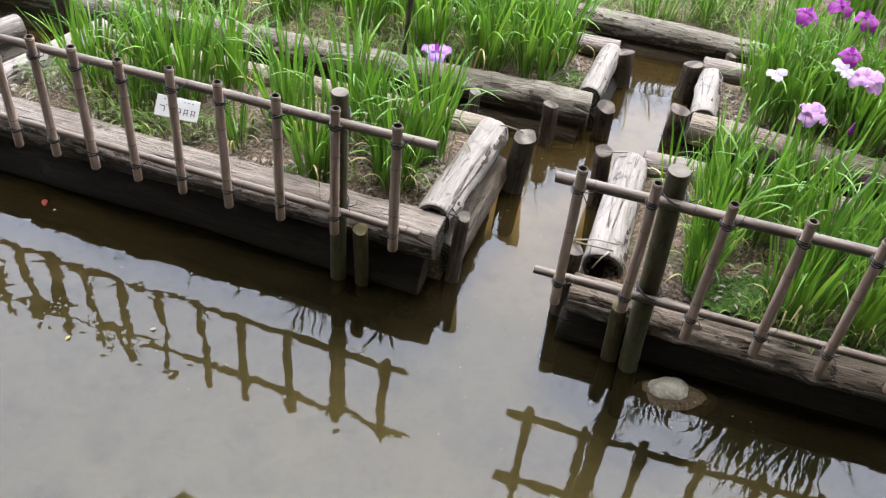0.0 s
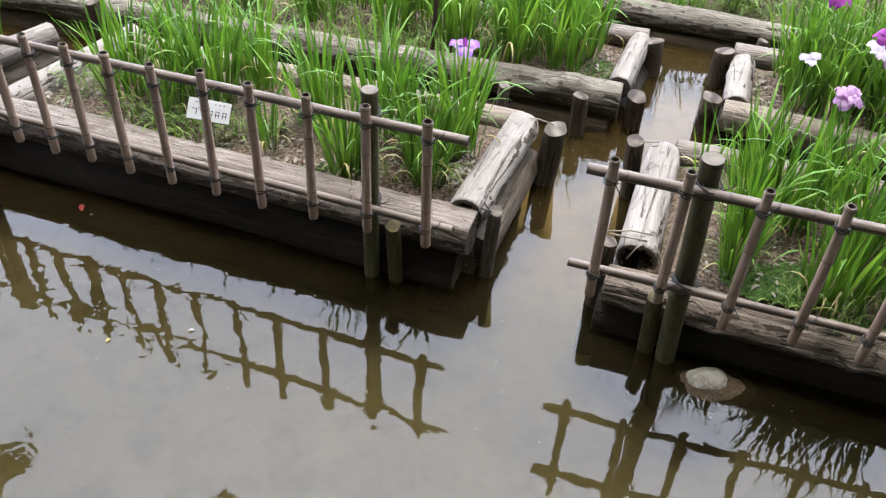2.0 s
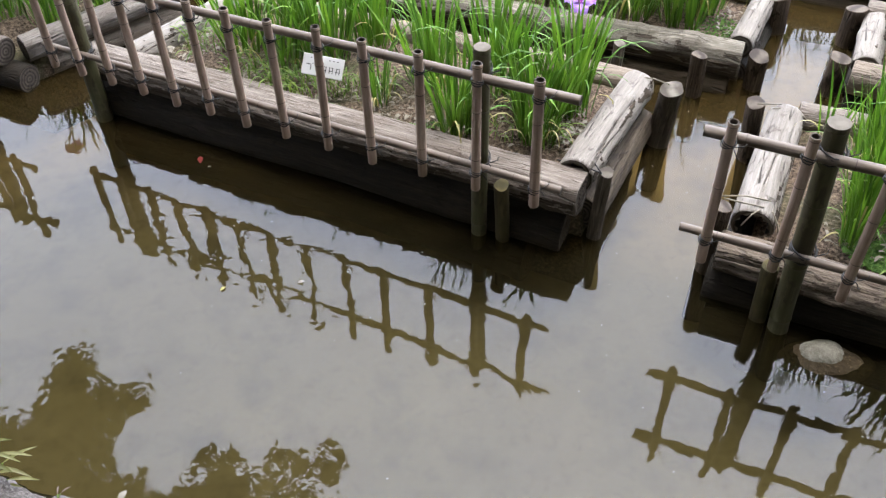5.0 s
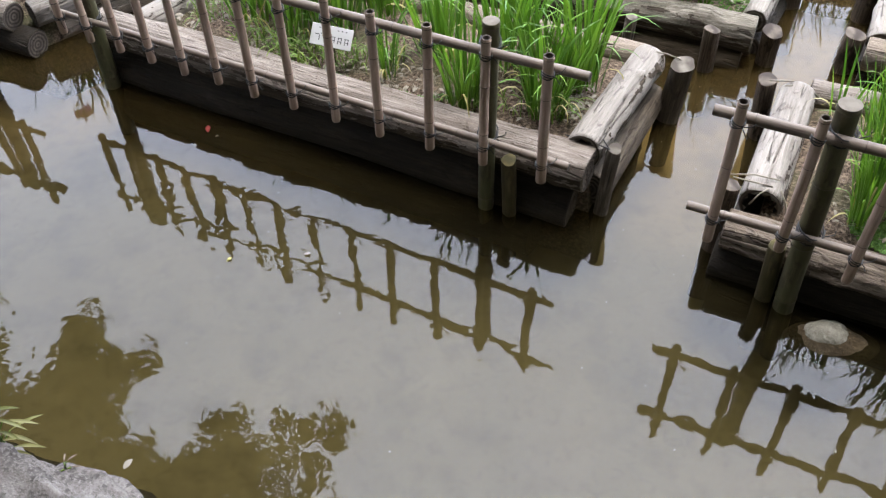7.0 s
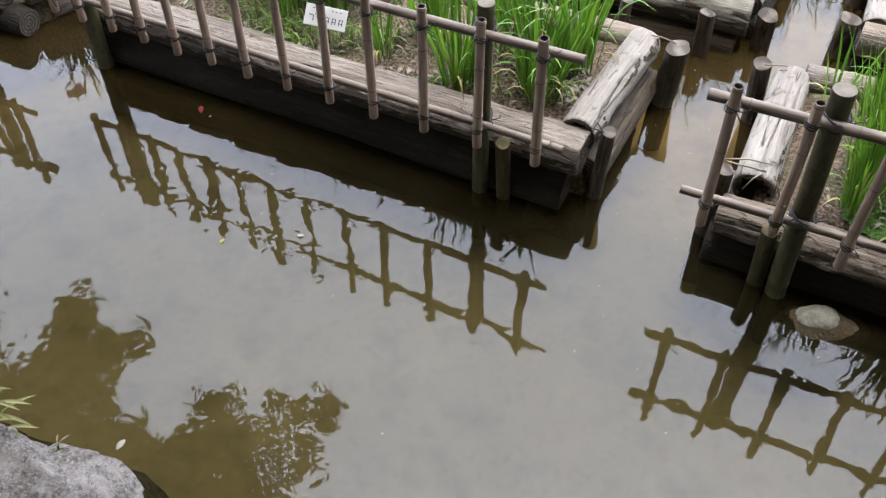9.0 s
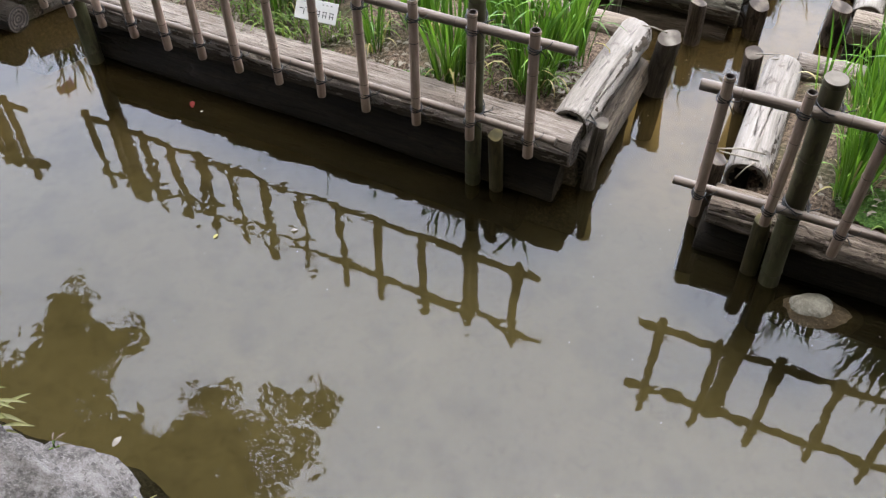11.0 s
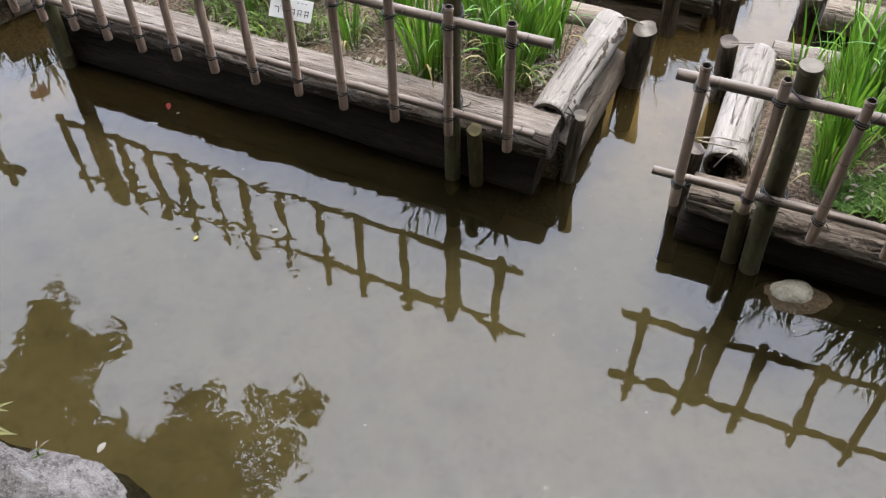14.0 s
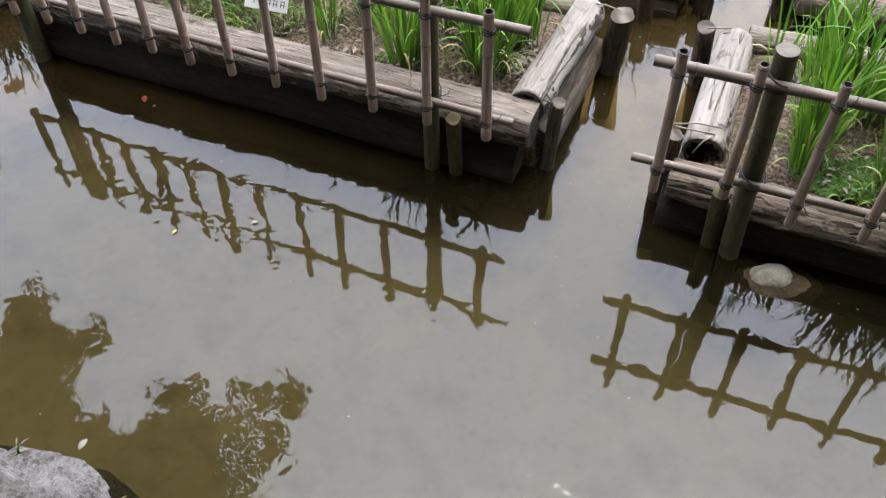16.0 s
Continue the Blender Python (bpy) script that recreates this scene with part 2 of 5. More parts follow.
def water_material():
    """Turbid water: silt that turns ochre between the beds, brightened there for open-sky light, under a glossy skin.
    """
    b = Nodes("pond_water")
    b.n.remove(b.bsdf)
    silt = b.n.new("ShaderNodeBsdfDiffuse")
    cloudy = b.noise(1.3, 5, 0.55)
    open_water = b.ramp(cloudy, (0.3, (0.0275, 0.0217, 0.0092)), (0.7, (0.0395, 0.0314, 0.0142)))
    # silt between the beds: ochre, made paler to carry the open-sky light
    shallow = b.ramp(cloudy, (0.3, (0.105, 0.068, 0.021)), (0.7, (0.14, 0.093, 0.03)))
    split = b.n.new("ShaderNodeSeparateXYZ")
    b.l.new(b.coord.outputs["Object"], split.inputs[0])
    reach = b.math("ADD", split.outputs["Y"], b.math("MULTIPLY", cloudy, 0.8))
    fade = b.n.new("ShaderNodeMapRange")
    fade.inputs["From Min"].default_value, fade.inputs["From Max"].default_value = 3.4, 4.5
    b.l.new(reach, fade.inputs["Value"])
    specks = b.ramp(b.noise(42, 4, 0.7), (0.66, (0.0,)), (0.72, (0.5,)))
    tint = b.mix(fade.outputs[0], open_water, shallow)
    tint = b.mix(specks, tint, (0.015, 0.011, 0.005))
    drift = b.noise(6.5, 5, 0.65, distort=0.7)
    tint = b.mix(b.ramp(drift, (0.50, (0.0,)), (0.64, (0.3,))), tint, (0.018, 0.0135, 0.0062))
    tint = b.mix(b.ramp(drift, (0.36, (0.4,)), (0.46, (0.0,))), tint, (0.056, 0.045, 0.023))
    b.l.new(tint, silt.inputs["Color"])
    gloss = b.n.new("ShaderNodeBsdfGlossy")
    gloss.inputs["Roughness"].default_value = 0.0
    wave = b.noise(8.5, 2, 0.45, (1, 1, 1), distort=0.3)
    active = b.ramp(b.noise(0.9, 2), (0.42, (0.25,)), (0.65, (1.0,)))
    nrm = b.bump(b.math("MULTIPLY", wave, active), 0.115, 0.03)
    b.l.new(nrm, gloss.inputs["Normal"])
    fres = b.n.new("ShaderNodeFresnel")
    fres.inputs["IOR"].default_value = 1.33
    mx = b.n.new("ShaderNodeMixShader")
    b.l.new(fres.outputs[0], mx.inputs["Fac"])
    clear = b.n.new("ShaderNodeBsdfTransparent")
    clear.inputs["Color"].default_value = (0.205, 0.200, 0.146, 1)
    body = b.n.new("ShaderNodeMixShader")
    body.inputs["Fac"].default_value = 0.88
    b.l.new(silt.outputs[0], body.inputs[1])
    b.l.new(clear.outputs[0], body.inputs[2])
    b.l.new(body.outputs[0], mx.inputs[1])
    b.l.new(gloss.outputs[0], mx.inputs[2])
    b.l.new(mx.outputs[0], b.out.inputs["Surface"])
    return b.mat


def rock_material(name, dark, mid, light, relief=1.0):
    b = Nodes(name)
    big, small, grit = b.noise(9, 6, 0.7, (1, 1, 1.6), distort=0.6), b.noise(70, 6, 0.75), b.noise(260, 3, 0.6)
    col = b.ramp(big, (0.34, dark), (0.5, mid), (0.64, light))
    col = b.mix(b.ramp(small, (0.46, (0.0,)), (0.60, (0.75,))), col, light)
    col = b.mix(b.ramp(b.noise(34, 5, 0.7), (0.55, (0.0,)), (0.62, (0.7,))), col, dark)
    col = b.mix(b.ramp(grit, (0.58, (0.0,)), (0.68, (0.5,))), col, dark)
    rift = b.ramp(b.noise(7, 6, 0.7, (1, 1, 3), distort=1.5), (0.47, (0.0,)), (0.495, (0.75 * relief,)), (0.52, (0.0,)))
    col = b.mix(rift, col, dark)
    pale = b.ramp(b.noise(95, 4, 0.7, distort=0.8), (0.60, (0.0,)), (0.66, (0.8 * relief,)))
    col = b.mix(pale, col, tuple(min(0.6, v * 1.9) for v in light))
    return b.done(col, 0.92, b.bump(b.math("ADD", big, b.math("MULTIPLY", small, 0.6)), 0.75 * relief + 0.2, 0.05), spec=0.12)


def plain(name, color, rough=0.6, vary=0.25):
    b = Nodes(name)
    f = b.noise(25, 4)
    dark = tuple(c * (1 - vary) for c in color)
    return b.done(b.mix(f, color, dark), rough, b.bump(f, 0.2, 0.003))


M_LOG = wood("weathered_log", (0.05002, 0.03904, 0.0305), (0.1171, 0.09638, 0.07808), (0.2172, 0.1879, 0.1586), bark=0.55)
M_LOG_TAN = wood("weathered_tan_log", (0.068, 0.051, 0.0365), (0.1445, 0.1148, 0.085), (0.2295, 0.1913, 0.1487), stain=(0.051, 0.0382, 0.0281), bark=0.3)
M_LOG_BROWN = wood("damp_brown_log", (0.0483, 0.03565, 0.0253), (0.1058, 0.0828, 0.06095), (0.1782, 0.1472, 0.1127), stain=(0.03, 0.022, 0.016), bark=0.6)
M_LOG_PALE = wood("peeled_pale_log", (0.085, 0.071, 0.057), (0.16, 0.141, 0.119), (0.228, 0.206, 0.18), crack=0.9, stain=(0.075, 0.06, 0.047), stain_at=0.66, bark=0.55, calm=0.3)
M_LOG_MOSSY = wood("mossy_grey_log", (0.045, 0.038, 0.027), (0.118, 0.102, 0.078), (0.24, 0.212, 0.172), stain=(0.034, 0.031, 0.016), stain_at=0.56, bark=0.5)
# bark remnants on pale logs; darkened to serve as shade on border log fronts
M_BARK_SHADE = wood("bark_and_front_shade", (0.017, 0.0125, 0.0088), (0.046, 0.0355, 0.026), (0.088, 0.071, 0.055), stain=(0.012, 0.009, 0.006), rough=0.9, spec=0.05)
# wet wood, taken near black: shade under the border logs is in the colour
M_LOG_WET_SHADE = wood("wet_shaded_log", (0.005049, 0.003856, 0.002479), (0.01469, 0.01102, 0.006888), (0.03213, 0.02433, 0.01515), rough=0.7, stain=(0.005, 0.0038, 0.0024), bark=0.6)
M_LOG_GREY = wood("sun_bleached_log", (0.066, 0.054, 0.044), (0.15, 0.13, 0.11), (0.25, 0.228, 0.2), bark=0.5)
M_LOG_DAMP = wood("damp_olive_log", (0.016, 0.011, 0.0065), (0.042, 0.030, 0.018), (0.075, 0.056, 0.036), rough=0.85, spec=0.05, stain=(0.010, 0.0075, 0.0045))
M_LOG_SIDE = wood("damp_tan_log", (0.033, 0.02475, 0.0165), (0.078, 0.06, 0.042), (0.135, 0.1095, 0.0795), stain=(0.014, 0.0105, 0.007), bark=0.6)
M_POST = wood("dark_post", (0.017, 0.0118, 0.0084), (0.050, 0.036, 0.025), (0.115, 0.086, 0.062), rough=0.8, stain=(0.013, 0.0098, 0.007), axis="z", bark=0.8, spec=0.06)
M_POST_PALE = wood("grey_brown_post", (0.026, 0.02, 0.015), (0.07, 0.055, 0.041), (0.14, 0.115, 0.09), axis="z", bark=0.6)
M_END = end_grain("cut_wood_end", (0.0294, 0.0231, 0.0189), (0.0924, 0.0756, 0.0588))
M_END_PALE = end_grain("pale_cut_end", (0.04282, 0.03479, 0.02675), (0.107, 0.09368, 0.07488))
M_MOSS = end_grain("mossy_cut_end", (0.024, 0.02, 0.008), (0.06, 0.048, 0.0176))
M_END_DAMP = end_grain("damp_cut_end", (0.027, 0.021, 0.015), (0.09, 0.0705, 0.051))
M_HOLLOW = plain("rotten_hollow", (0.012, 0.009, 0.007), 0.95)
M_BAMBOO = bamboo("grey_tan_bamboo", (0.1437, 0.0943, 0.06555), (0.3105, 0.2185, 0.161), (0.4255, 0.322, 0.2472))
M_RAIL = bamboo("grey_brown_bamboo", (0.04477, 0.03347, 0.02462), (0.09848, 0.07611, 0.0582), (0.1612, 0.1343, 0.1051))
M_BPOST = bamboo("mossy_bamboo", (0.0176, 0.01452, 0.00792), (0.06512, 0.05456, 0.02992), (0.132, 0.1126, 0.0704), green=(0.02992, 0.03432, 0.01012))
M_STUB = bamboo("yellow_mossy_bamboo", (0.0195, 0.015, 0.00675), (0.048, 0.036, 0.01575), (0.08625, 0.066, 0.0315), green=(0.021, 0.0195, 0.006))
M_NODE = plain("dark_bamboo_node", (0.055, 0.036, 0.025), 0.7)
M_CORD = plain("black_cord", (0.012, 0.011, 0.01), 0.8)
M_LEAF = leaf("iris_leaf_green", (0.0279, 0.07068, 0.01069), (0.06138, 0.1395, 0.01721), (0.1172, 0.2093, 0.02883))
M_LEAF_DRY = leaf("dry_iris_leaf", (0.18, 0.156, 0.048), (0.252, 0.216, 0.084), (0.3, 0.258, 0.132), 0.25)
M_WEED = leaf("weed_leaf", (0.0406, 0.0811, 0.0125), (0.0731, 0.1248, 0.0218), (0.1297, 0.1747, 0.0374))
M_CLOVER = leaf("groundcover_leaf", (0.023, 0.053, 0.0115), (0.045, 0.09, 0.0185), (0.075, 0.13, 0.028), rough=0.7, spec=0.08)
M_STRAW = plain("dry_straw", (0.18, 0.1548, 0.1152), 0.8)
M_TREELEAF = leaf("tree_leaf", (0.012, 0.03, 0.0072), (0.021, 0.048, 0.0096), (0.036, 0.072, 0.015), 0.2)
M_BARK = wood("tree_bark", (0.03, 0.024, 0.018), (0.08, 0.065, 0.05), (0.14, 0.12, 0.09), axis="z")
M_PURPLE = petal("purple_petal", (0.15, 0.014, 0.138), (0.21, 0.03, 0.19), (0.055, 0.004, 0.06))
M_LILAC = petal("lilac_petal", (0.306, 0.216, 0.396), (0.198, 0.0855, 0.315), (0.1035, 0.0234, 0.198))
M_PINK = petal("pink_petal", (0.34, 0.235, 0.325), (0.31, 0.175, 0.295), (0.235, 0.11, 0.225))
M_WHITE = petal("white_petal", (0.34, 0.315, 0.335), (0.32, 0.28, 0.315), (0.24, 0.18, 0.235))
M_SOIL, M_BED, M_WATER = soil_material(), bed_material(), water_material()
M_ROCK = rock_material("grey_rock", (0.03509, 0.03041, 0.0269), (0.09064, 0.0807, 0.07252), (0.1579, 0.145, 0.1322), 0.55)
M_STONE = rock_material("pale_stone", (0.0595, 0.0544, 0.0408), (0.1105, 0.102, 0.08075), (0.1573, 0.1479, 0.1207), 0.25)
M_SUNK = rock_material("silted_stone", (0.0306, 0.0221, 0.01233), (0.0527, 0.0374, 0.01997), (0.0765, 0.0561, 0.0306))
M_GRASS = rock_material("bank_earth", (0.018, 0.021, 0.009), (0.036, 0.042, 0.018), (0.06, 0.06, 0.03))
M_SIGN = plain("white_sign_board", (0.42, 0.4148, 0.3885), 0.5, 0.1)
M_INK = plain("black_ink", (0.02, 0.02, 0.02), 0.6)


# ---------------------------------------------------------------- mesh helpers
def mesh_of(name, bm, *mats):
    me = bpy.data.meshes.new(name)
    bm.to_mesh(me)
    bm.free()
    for m in mats:
        me.materials.append(m)
    return me


def smooth(bm, on=True):
    for f in bm.faces:
        f.smooth = on


def part(name, bm, mats, parent, label="", m=None):
    """One bmesh (or a ready mesh) as a mesh object under a thing or a part."""
    if isinstance(bm, bmesh.types.BMesh):
        bm = mesh_of(name, bm, *(mats if isinstance(mats, (tuple, list)) else (mats,)))
    ob = new(name, bm)
    if parent:
        ob.parent = parent
    if m is not None:
        ob.matrix_basis = m
    return tagged(ob, label)


def empty(name, m, label, category, group="", kind=""):
    ob = new(name)
    ob.empty_display_size = 0.1
    ob.matrix_basis = m
    return tagged(ob, label, category, group, kind)


def axis_pose(p, q):
    """A pose at p with local x along p to q and local z as upright as can be."""
    p, q = Vector(p), Vector(q)
    x = (q - p).normalized()
    y = Vector((0, 0, 1)).cross(x)
    y = y.normalized() if y.length > 1e-4 else Vector((0, 1, 0))
    z = x.cross(y)
    m = Matrix((x, y, z)).transposed().to_4x4()
    m.translation = p
    return m


def log_surface(length, r, seed, wob=0.08, flat=0.0, taper=0.06, knots=3, square=0.0, under=0.0, checks=(), stubs=(), ridge=0.02):
    """The skin of a log along x, as a function of the length along it, the angle round it and a lift off the surface."""
    off = Vector((seed * 7.31, seed * 3.17, seed * 1.73))
    rnd = random.Random(seed)
    bumps = [(rnd.uniform(0.1, length - 0.1), rnd.uniform(0, 2 * math.pi), rnd.uniform(0.05, 0.14) * r, 0.035) for _ in range(knots)]
    bumps += [(bx, radians(ba), bh, bw) for bx, ba, bh, bw in stubs]

    def surface(x, a, lift=0.0, ends=1.0):
        rr = r * ends * (1 + taper * (0.5 - x / length))
        cy = 0.22 * r * noise.noise(Vector((x * 0.9, 0, 0)) + off)
        cz = 0.16 * r * noise.noise(Vector((x * 0.9, 5, 0)) + off)
        v = Vector((x * 1.6, math.cos(a) * 1.3, math.sin(a) * 1.3)) + off
        q = rr * (1 + wob * noise.noise(v) + 0.35 * wob * noise.noise(v * 4))
        q += rr * ridge * noise.noise(Vector((x * 1.8, math.cos(a) * 7, math.sin(a) * 7)) + off)
        if square:
            q /= (abs(math.cos(a)) ** square + abs(math.sin(a)) ** square) ** (1 / square)
        for bx, ba, bh, bw in bumps:
            da = (a - ba + math.pi) % (2 * math.pi) - math.pi
            q += bh * math.exp(-((x - bx) / bw) ** 2 - (da * r / bw) ** 2)
        for ca, x0, x1, wide, deep in checks:
            if x0 < x < x1:
                da = (a - radians(ca) - 0.09 * noise.noise(Vector((x * 6, ca, 0))) + math.pi) % (2 * math.pi) - math.pi
                q -= deep * min(1.0, 8 * min(x - x0, x1 - x) / (x1 - x0)) * math.exp(-(da * r / wide) ** 2)
        q += lift
        z = q * math.sin(a)
        if flat and z > r * (1 - flat):
            z = r * (1 - flat) + 0.12 * (z - r * (1 - flat))
        y = q * math.cos(a)
        if under and z < 0:
            z, y = z * under, y * (1 - 0.45 * min(1.0, -z / r) ** 2)
        return Vector((x, cy + y, cz + z))

    return surface


def log_bm(length, r, seed, hollow=0, seg=36, fine=0.05, **kw):
    """A log along x: uneven, tapered, with knots, worn rounded ends and, where asked, a hollow end (1 start, 2 end)."""
    bm = bmesh.new()
    n = max(8, int(length / fine))
    surface = log_surface(length, r, seed, **kw)
    rnd = random.Random(seed)
    rings = []
    stations = [0.0, 0.006] + [length * i / n for i in range(1, n)] + [length - 0.006, length]
    for k, x in enumerate(stations):
        ends = 0.93 if k in (0, len(stations) - 1) else 1.0
        rings.append([bm.verts.new(surface(x, 2 * math.pi * j / seg, 0.0, ends)) for j in range(seg)])
    for a, b in zip(rings, rings[1:]):
        for j in range(seg):
            f = bm.faces.new((a[j], a[(j + 1) % seg], b[(j + 1) % seg], b[j]))
            f.smooth = True
    for which, ring, deep in ((1, rings[0], 0.12), (2, rings[-1], -0.12)):
        c = sum((v.co for v in ring), Vector()) / seg
        if hollow == which:
            inner = [bm.verts.new(c + (v.co - c) * (0.78 + 0.08 * math.sin(3 * i * 22 / seg))) for i, v in enumerate(ring)]
            deepr = [bm.verts.new(c + (v.co - c) * 0.6 + Vector((deep, 0, 0))) for v in ring]
            loops = [(ring, inner, 1), (inner, deepr, 2)]
            last, idx = deepr, 2
        else:
            inner = [bm.verts.new(c + (v.co - c) * 0.5 + Vector((rnd.uniform(-1, 1) * 0.003, 0, 0))) for v in ring]
            loops = [(ring, inner, 1)]
            last, idx = inner, 1
        for a, b, mi in loops:
            for j in range(seg):
                f = bm.faces.new((a[j], a[(j + 1) % seg], b[(j + 1) % seg], b[j]))
                f.material_index = mi
        f = bm.faces.new(last)
        f.material_index = idx
    bmesh.ops.recalc_face_normals(bm, faces=bm.faces)
    return bm


def bark_bm(length, r, seed, lo, hi, cover, grain=(8, 32), thick=0.003, **kw):
    """Ragged remnants of bark on a log between two angles (degrees), as thin raised flakes."""
    surface = log_surface(length, r, seed, **kw)
    bm = bmesh.new()
    nx, na = int(length / 0.009), int(radians(hi - lo) * r / 0.006)
    top, foot = {}, {}

    def corner(table, i, j, lift):
        if (i, j) not in table:
            x, a = length * i / nx, radians(lo) + radians(hi - lo) * j / na
            jag = 0.0035 * noise.noise(Vector((i * 0.9, j * 0.9, seed)))
            table[i, j] = bm.verts.new(surface(min(length, max(0.0, x + jag)), a + jag / r, lift * (0.7 + 0.6 * noise.noise(Vector((x * 40, a * 9, seed))))))
        return table[i, j]

    on = set()
    for i in range(1, nx - 1):
        for j in range(na):
            x, w = length * i / nx, r * radians(hi - lo) * j / na
            f = noise.noise(Vector((x * grain[0], w * grain[1], seed * 5.1))) + 0.55 * noise.noise(Vector((x * grain[0] * 3, w * grain[1] * 2.4, seed)))
            if f > cover + 0.5 * (2 * j / na - 1) ** 4:
                on.add((i, j))
    for i, j in on:
        bm.faces.new([corner(top, *c, thick) for c in ((i, j), (i + 1, j), (i + 1, j + 1), (i, j + 1))])
        for di, dj, c0, c1 in ((0, -1, (i, j), (i + 1, j)), (1, 0, (i + 1, j), (i + 1, j + 1)), (0, 1, (i + 1, j + 1), (i, j + 1)), (-1, 0, (i, j + 1), (i, j))):
            if (i + di, j + dj) not in on:
                bm.faces.new((corner(top, *c1, thick), corner(top, *c0, thick), corner(foot, *c0, -0.003), corner(foot, *c1, -0.003)))
    bmesh.ops.recalc_face_normals(bm, faces=bm.faces)
    return bm


log_count = 0


def lay_log(p, q, r, mat, label, end=None, bark=(), **kw):
    """A border log from p to q (centre line) as a thing of its own, with remnants of bark or dark front shade where
    asked.
    """
    global log_count
    log_count += 1
    length = (Vector(q) - Vector(p)).length
    bm = log_bm(length, r, log_count + 2, **kw)
    ob = new("log", mesh_of("log", bm, mat, end or M_END, M_HOLLOW))
    ob.matrix_basis = axis_pose(p, q)
    skin = {k: v for k, v in kw.items() if k not in ("hollow", "seg", "fine")}
    for lo, hi, cover in bark:
        flakes = part("bark", bark_bm(length, r, log_count + 2, lo, hi, cover, **skin), M_BARK_SHADE, ob, "ragged brown bark remnants, also shade on log fronts")
        tagged(flakes, kind="stuff")
    return tagged(ob, label, "log", "logs edging the iris beds")


def pole_bm(length, r, seed, nodes=(), seg=14, wob=0.02, cut=0.0, open_top=False, lift=0.09):
    """An upright pole along z: slightly uneven, with raised node rings at the heights given, and a cut or open top."""
    bm = bmesh.new()
    off = Vector((seed * 5.3, seed * 2.9, 0))
    zs = [0.0, 0.004]
    k = 0.05
    while k < length - 0.03:
        zs.append(k)
        k += 0.06
    for nz in nodes:
        zs += [nz - 0.009, nz - 0.003, nz, nz + 0.003, nz + 0.009]
    zs += [length - 0.004, length]
    zs = sorted({round(z, 4) for z in zs if 0 <= z <= length})
    rings = []
    for z in zs:
        rr = r * (1 - 0.05 * z / length)
        for nz in nodes:
            d = abs(z - nz)
            rr *= 1 + (lift if d < 0.001 else lift * 0.55 if d < 0.005 else -0.02 if d < 0.01 else 0)
        if z in (0.0, length):
            rr *= 0.95
        cx, cy = (0.25 * r * noise.noise(Vector((z * 1.5, i * 9, 1)) + off) for i in (0, 1))
        ring = []
        for j in range(seg):
            a = 2 * math.pi * j / seg
            q = rr * (1 + wob * noise.noise(Vector((math.cos(a), math.sin(a), z * 2)) + off))
            zz = z + (cut * r * math.cos(a) if z >= length - 0.005 else 0)
            ring.append(bm.verts.new((cx + q * math.cos(a), cy + q * math.sin(a), zz)))
        rings.append(ring)
    for a, b in zip(rings, rings[1:]):
        for j in range(seg):
            f = bm.faces.new((a[j], a[(j + 1) % seg], b[(j + 1) % seg], b[j]))
            f.smooth = True
            if any(abs((a[j].co.z + b[j].co.z) / 2 - nz + 0.0015) < 0.0022 for nz in nodes):
                f.material_index = 3
    bm.faces.new(rings[0][::-1]).material_index = 1
    top = rings[-1]
    c = sum((v.co for v in top), Vector()) / seg
    if open_top:
        rim = [bm.verts.new(c + (v.co - c) * 0.74) for v in top]
        pit = [bm.verts.new(c + (v.co - c) * 0.72 - Vector((0, 0, 0.03))) for v in top]
        for a, b in ((top, rim), (rim, pit)):
            for j in range(seg):
                bm.faces.new((a[j], a[(j + 1) % seg], b[(j + 1) % seg], b[j])).material_index = 1
        bm.faces.new(pit).material_index = 2
    else:
        mid = [bm.verts.new(c + (v.co - c) * 0.5 + Vector((0, 0, 0.002))) for v in top]
        for j in range(seg):
            bm.faces.new((top[j], top[(j + 1) % seg], mid[(j + 1) % seg], mid[j])).material_index = 1
        bm.faces.new(mid).material_index = 1
    return bm


def ring_bm(rx, ry, wire, turns=3, seed=0, tails=True):
    """Cord lashed several times round a crossing, in the local xy plane, with two loose tails."""
    bm = bmesh.new()
    rnd = random.Random(seed)
    pts = []
    steps = 14
    for i in range(turns * steps + 1):
        a = 2 * math.pi * i / steps
        z = (i / (turns * steps) - 0.5) * wire * 2 * turns * 0.95 + 0.5 * rx * math.sin(a + 0.6) * (1 if (i // steps) % 2 else -0.4)
        k = 1 + rnd.uniform(-0.03, 0.05)
        pts.append(Vector((rx * k * math.cos(a), ry * k * math.sin(a), z)))
    tube(bm, pts, wire, 5)
    if tails:
        for s in (-1, 1):
            p0 = Vector((rx * 0.9, -ry * 0.3, 0))
            tube(bm, [p0, p0 + Vector((0.014, -0.006, 0.012 * s + 0.004)), p0 + Vector((0.028 + 0.008 * rnd.random(), -0.004, 0.03 * s)),
                      p0 + Vector((0.034, 0.0, 0.036 * s + 0.008))], wire * 0.8, 4)
    return bm


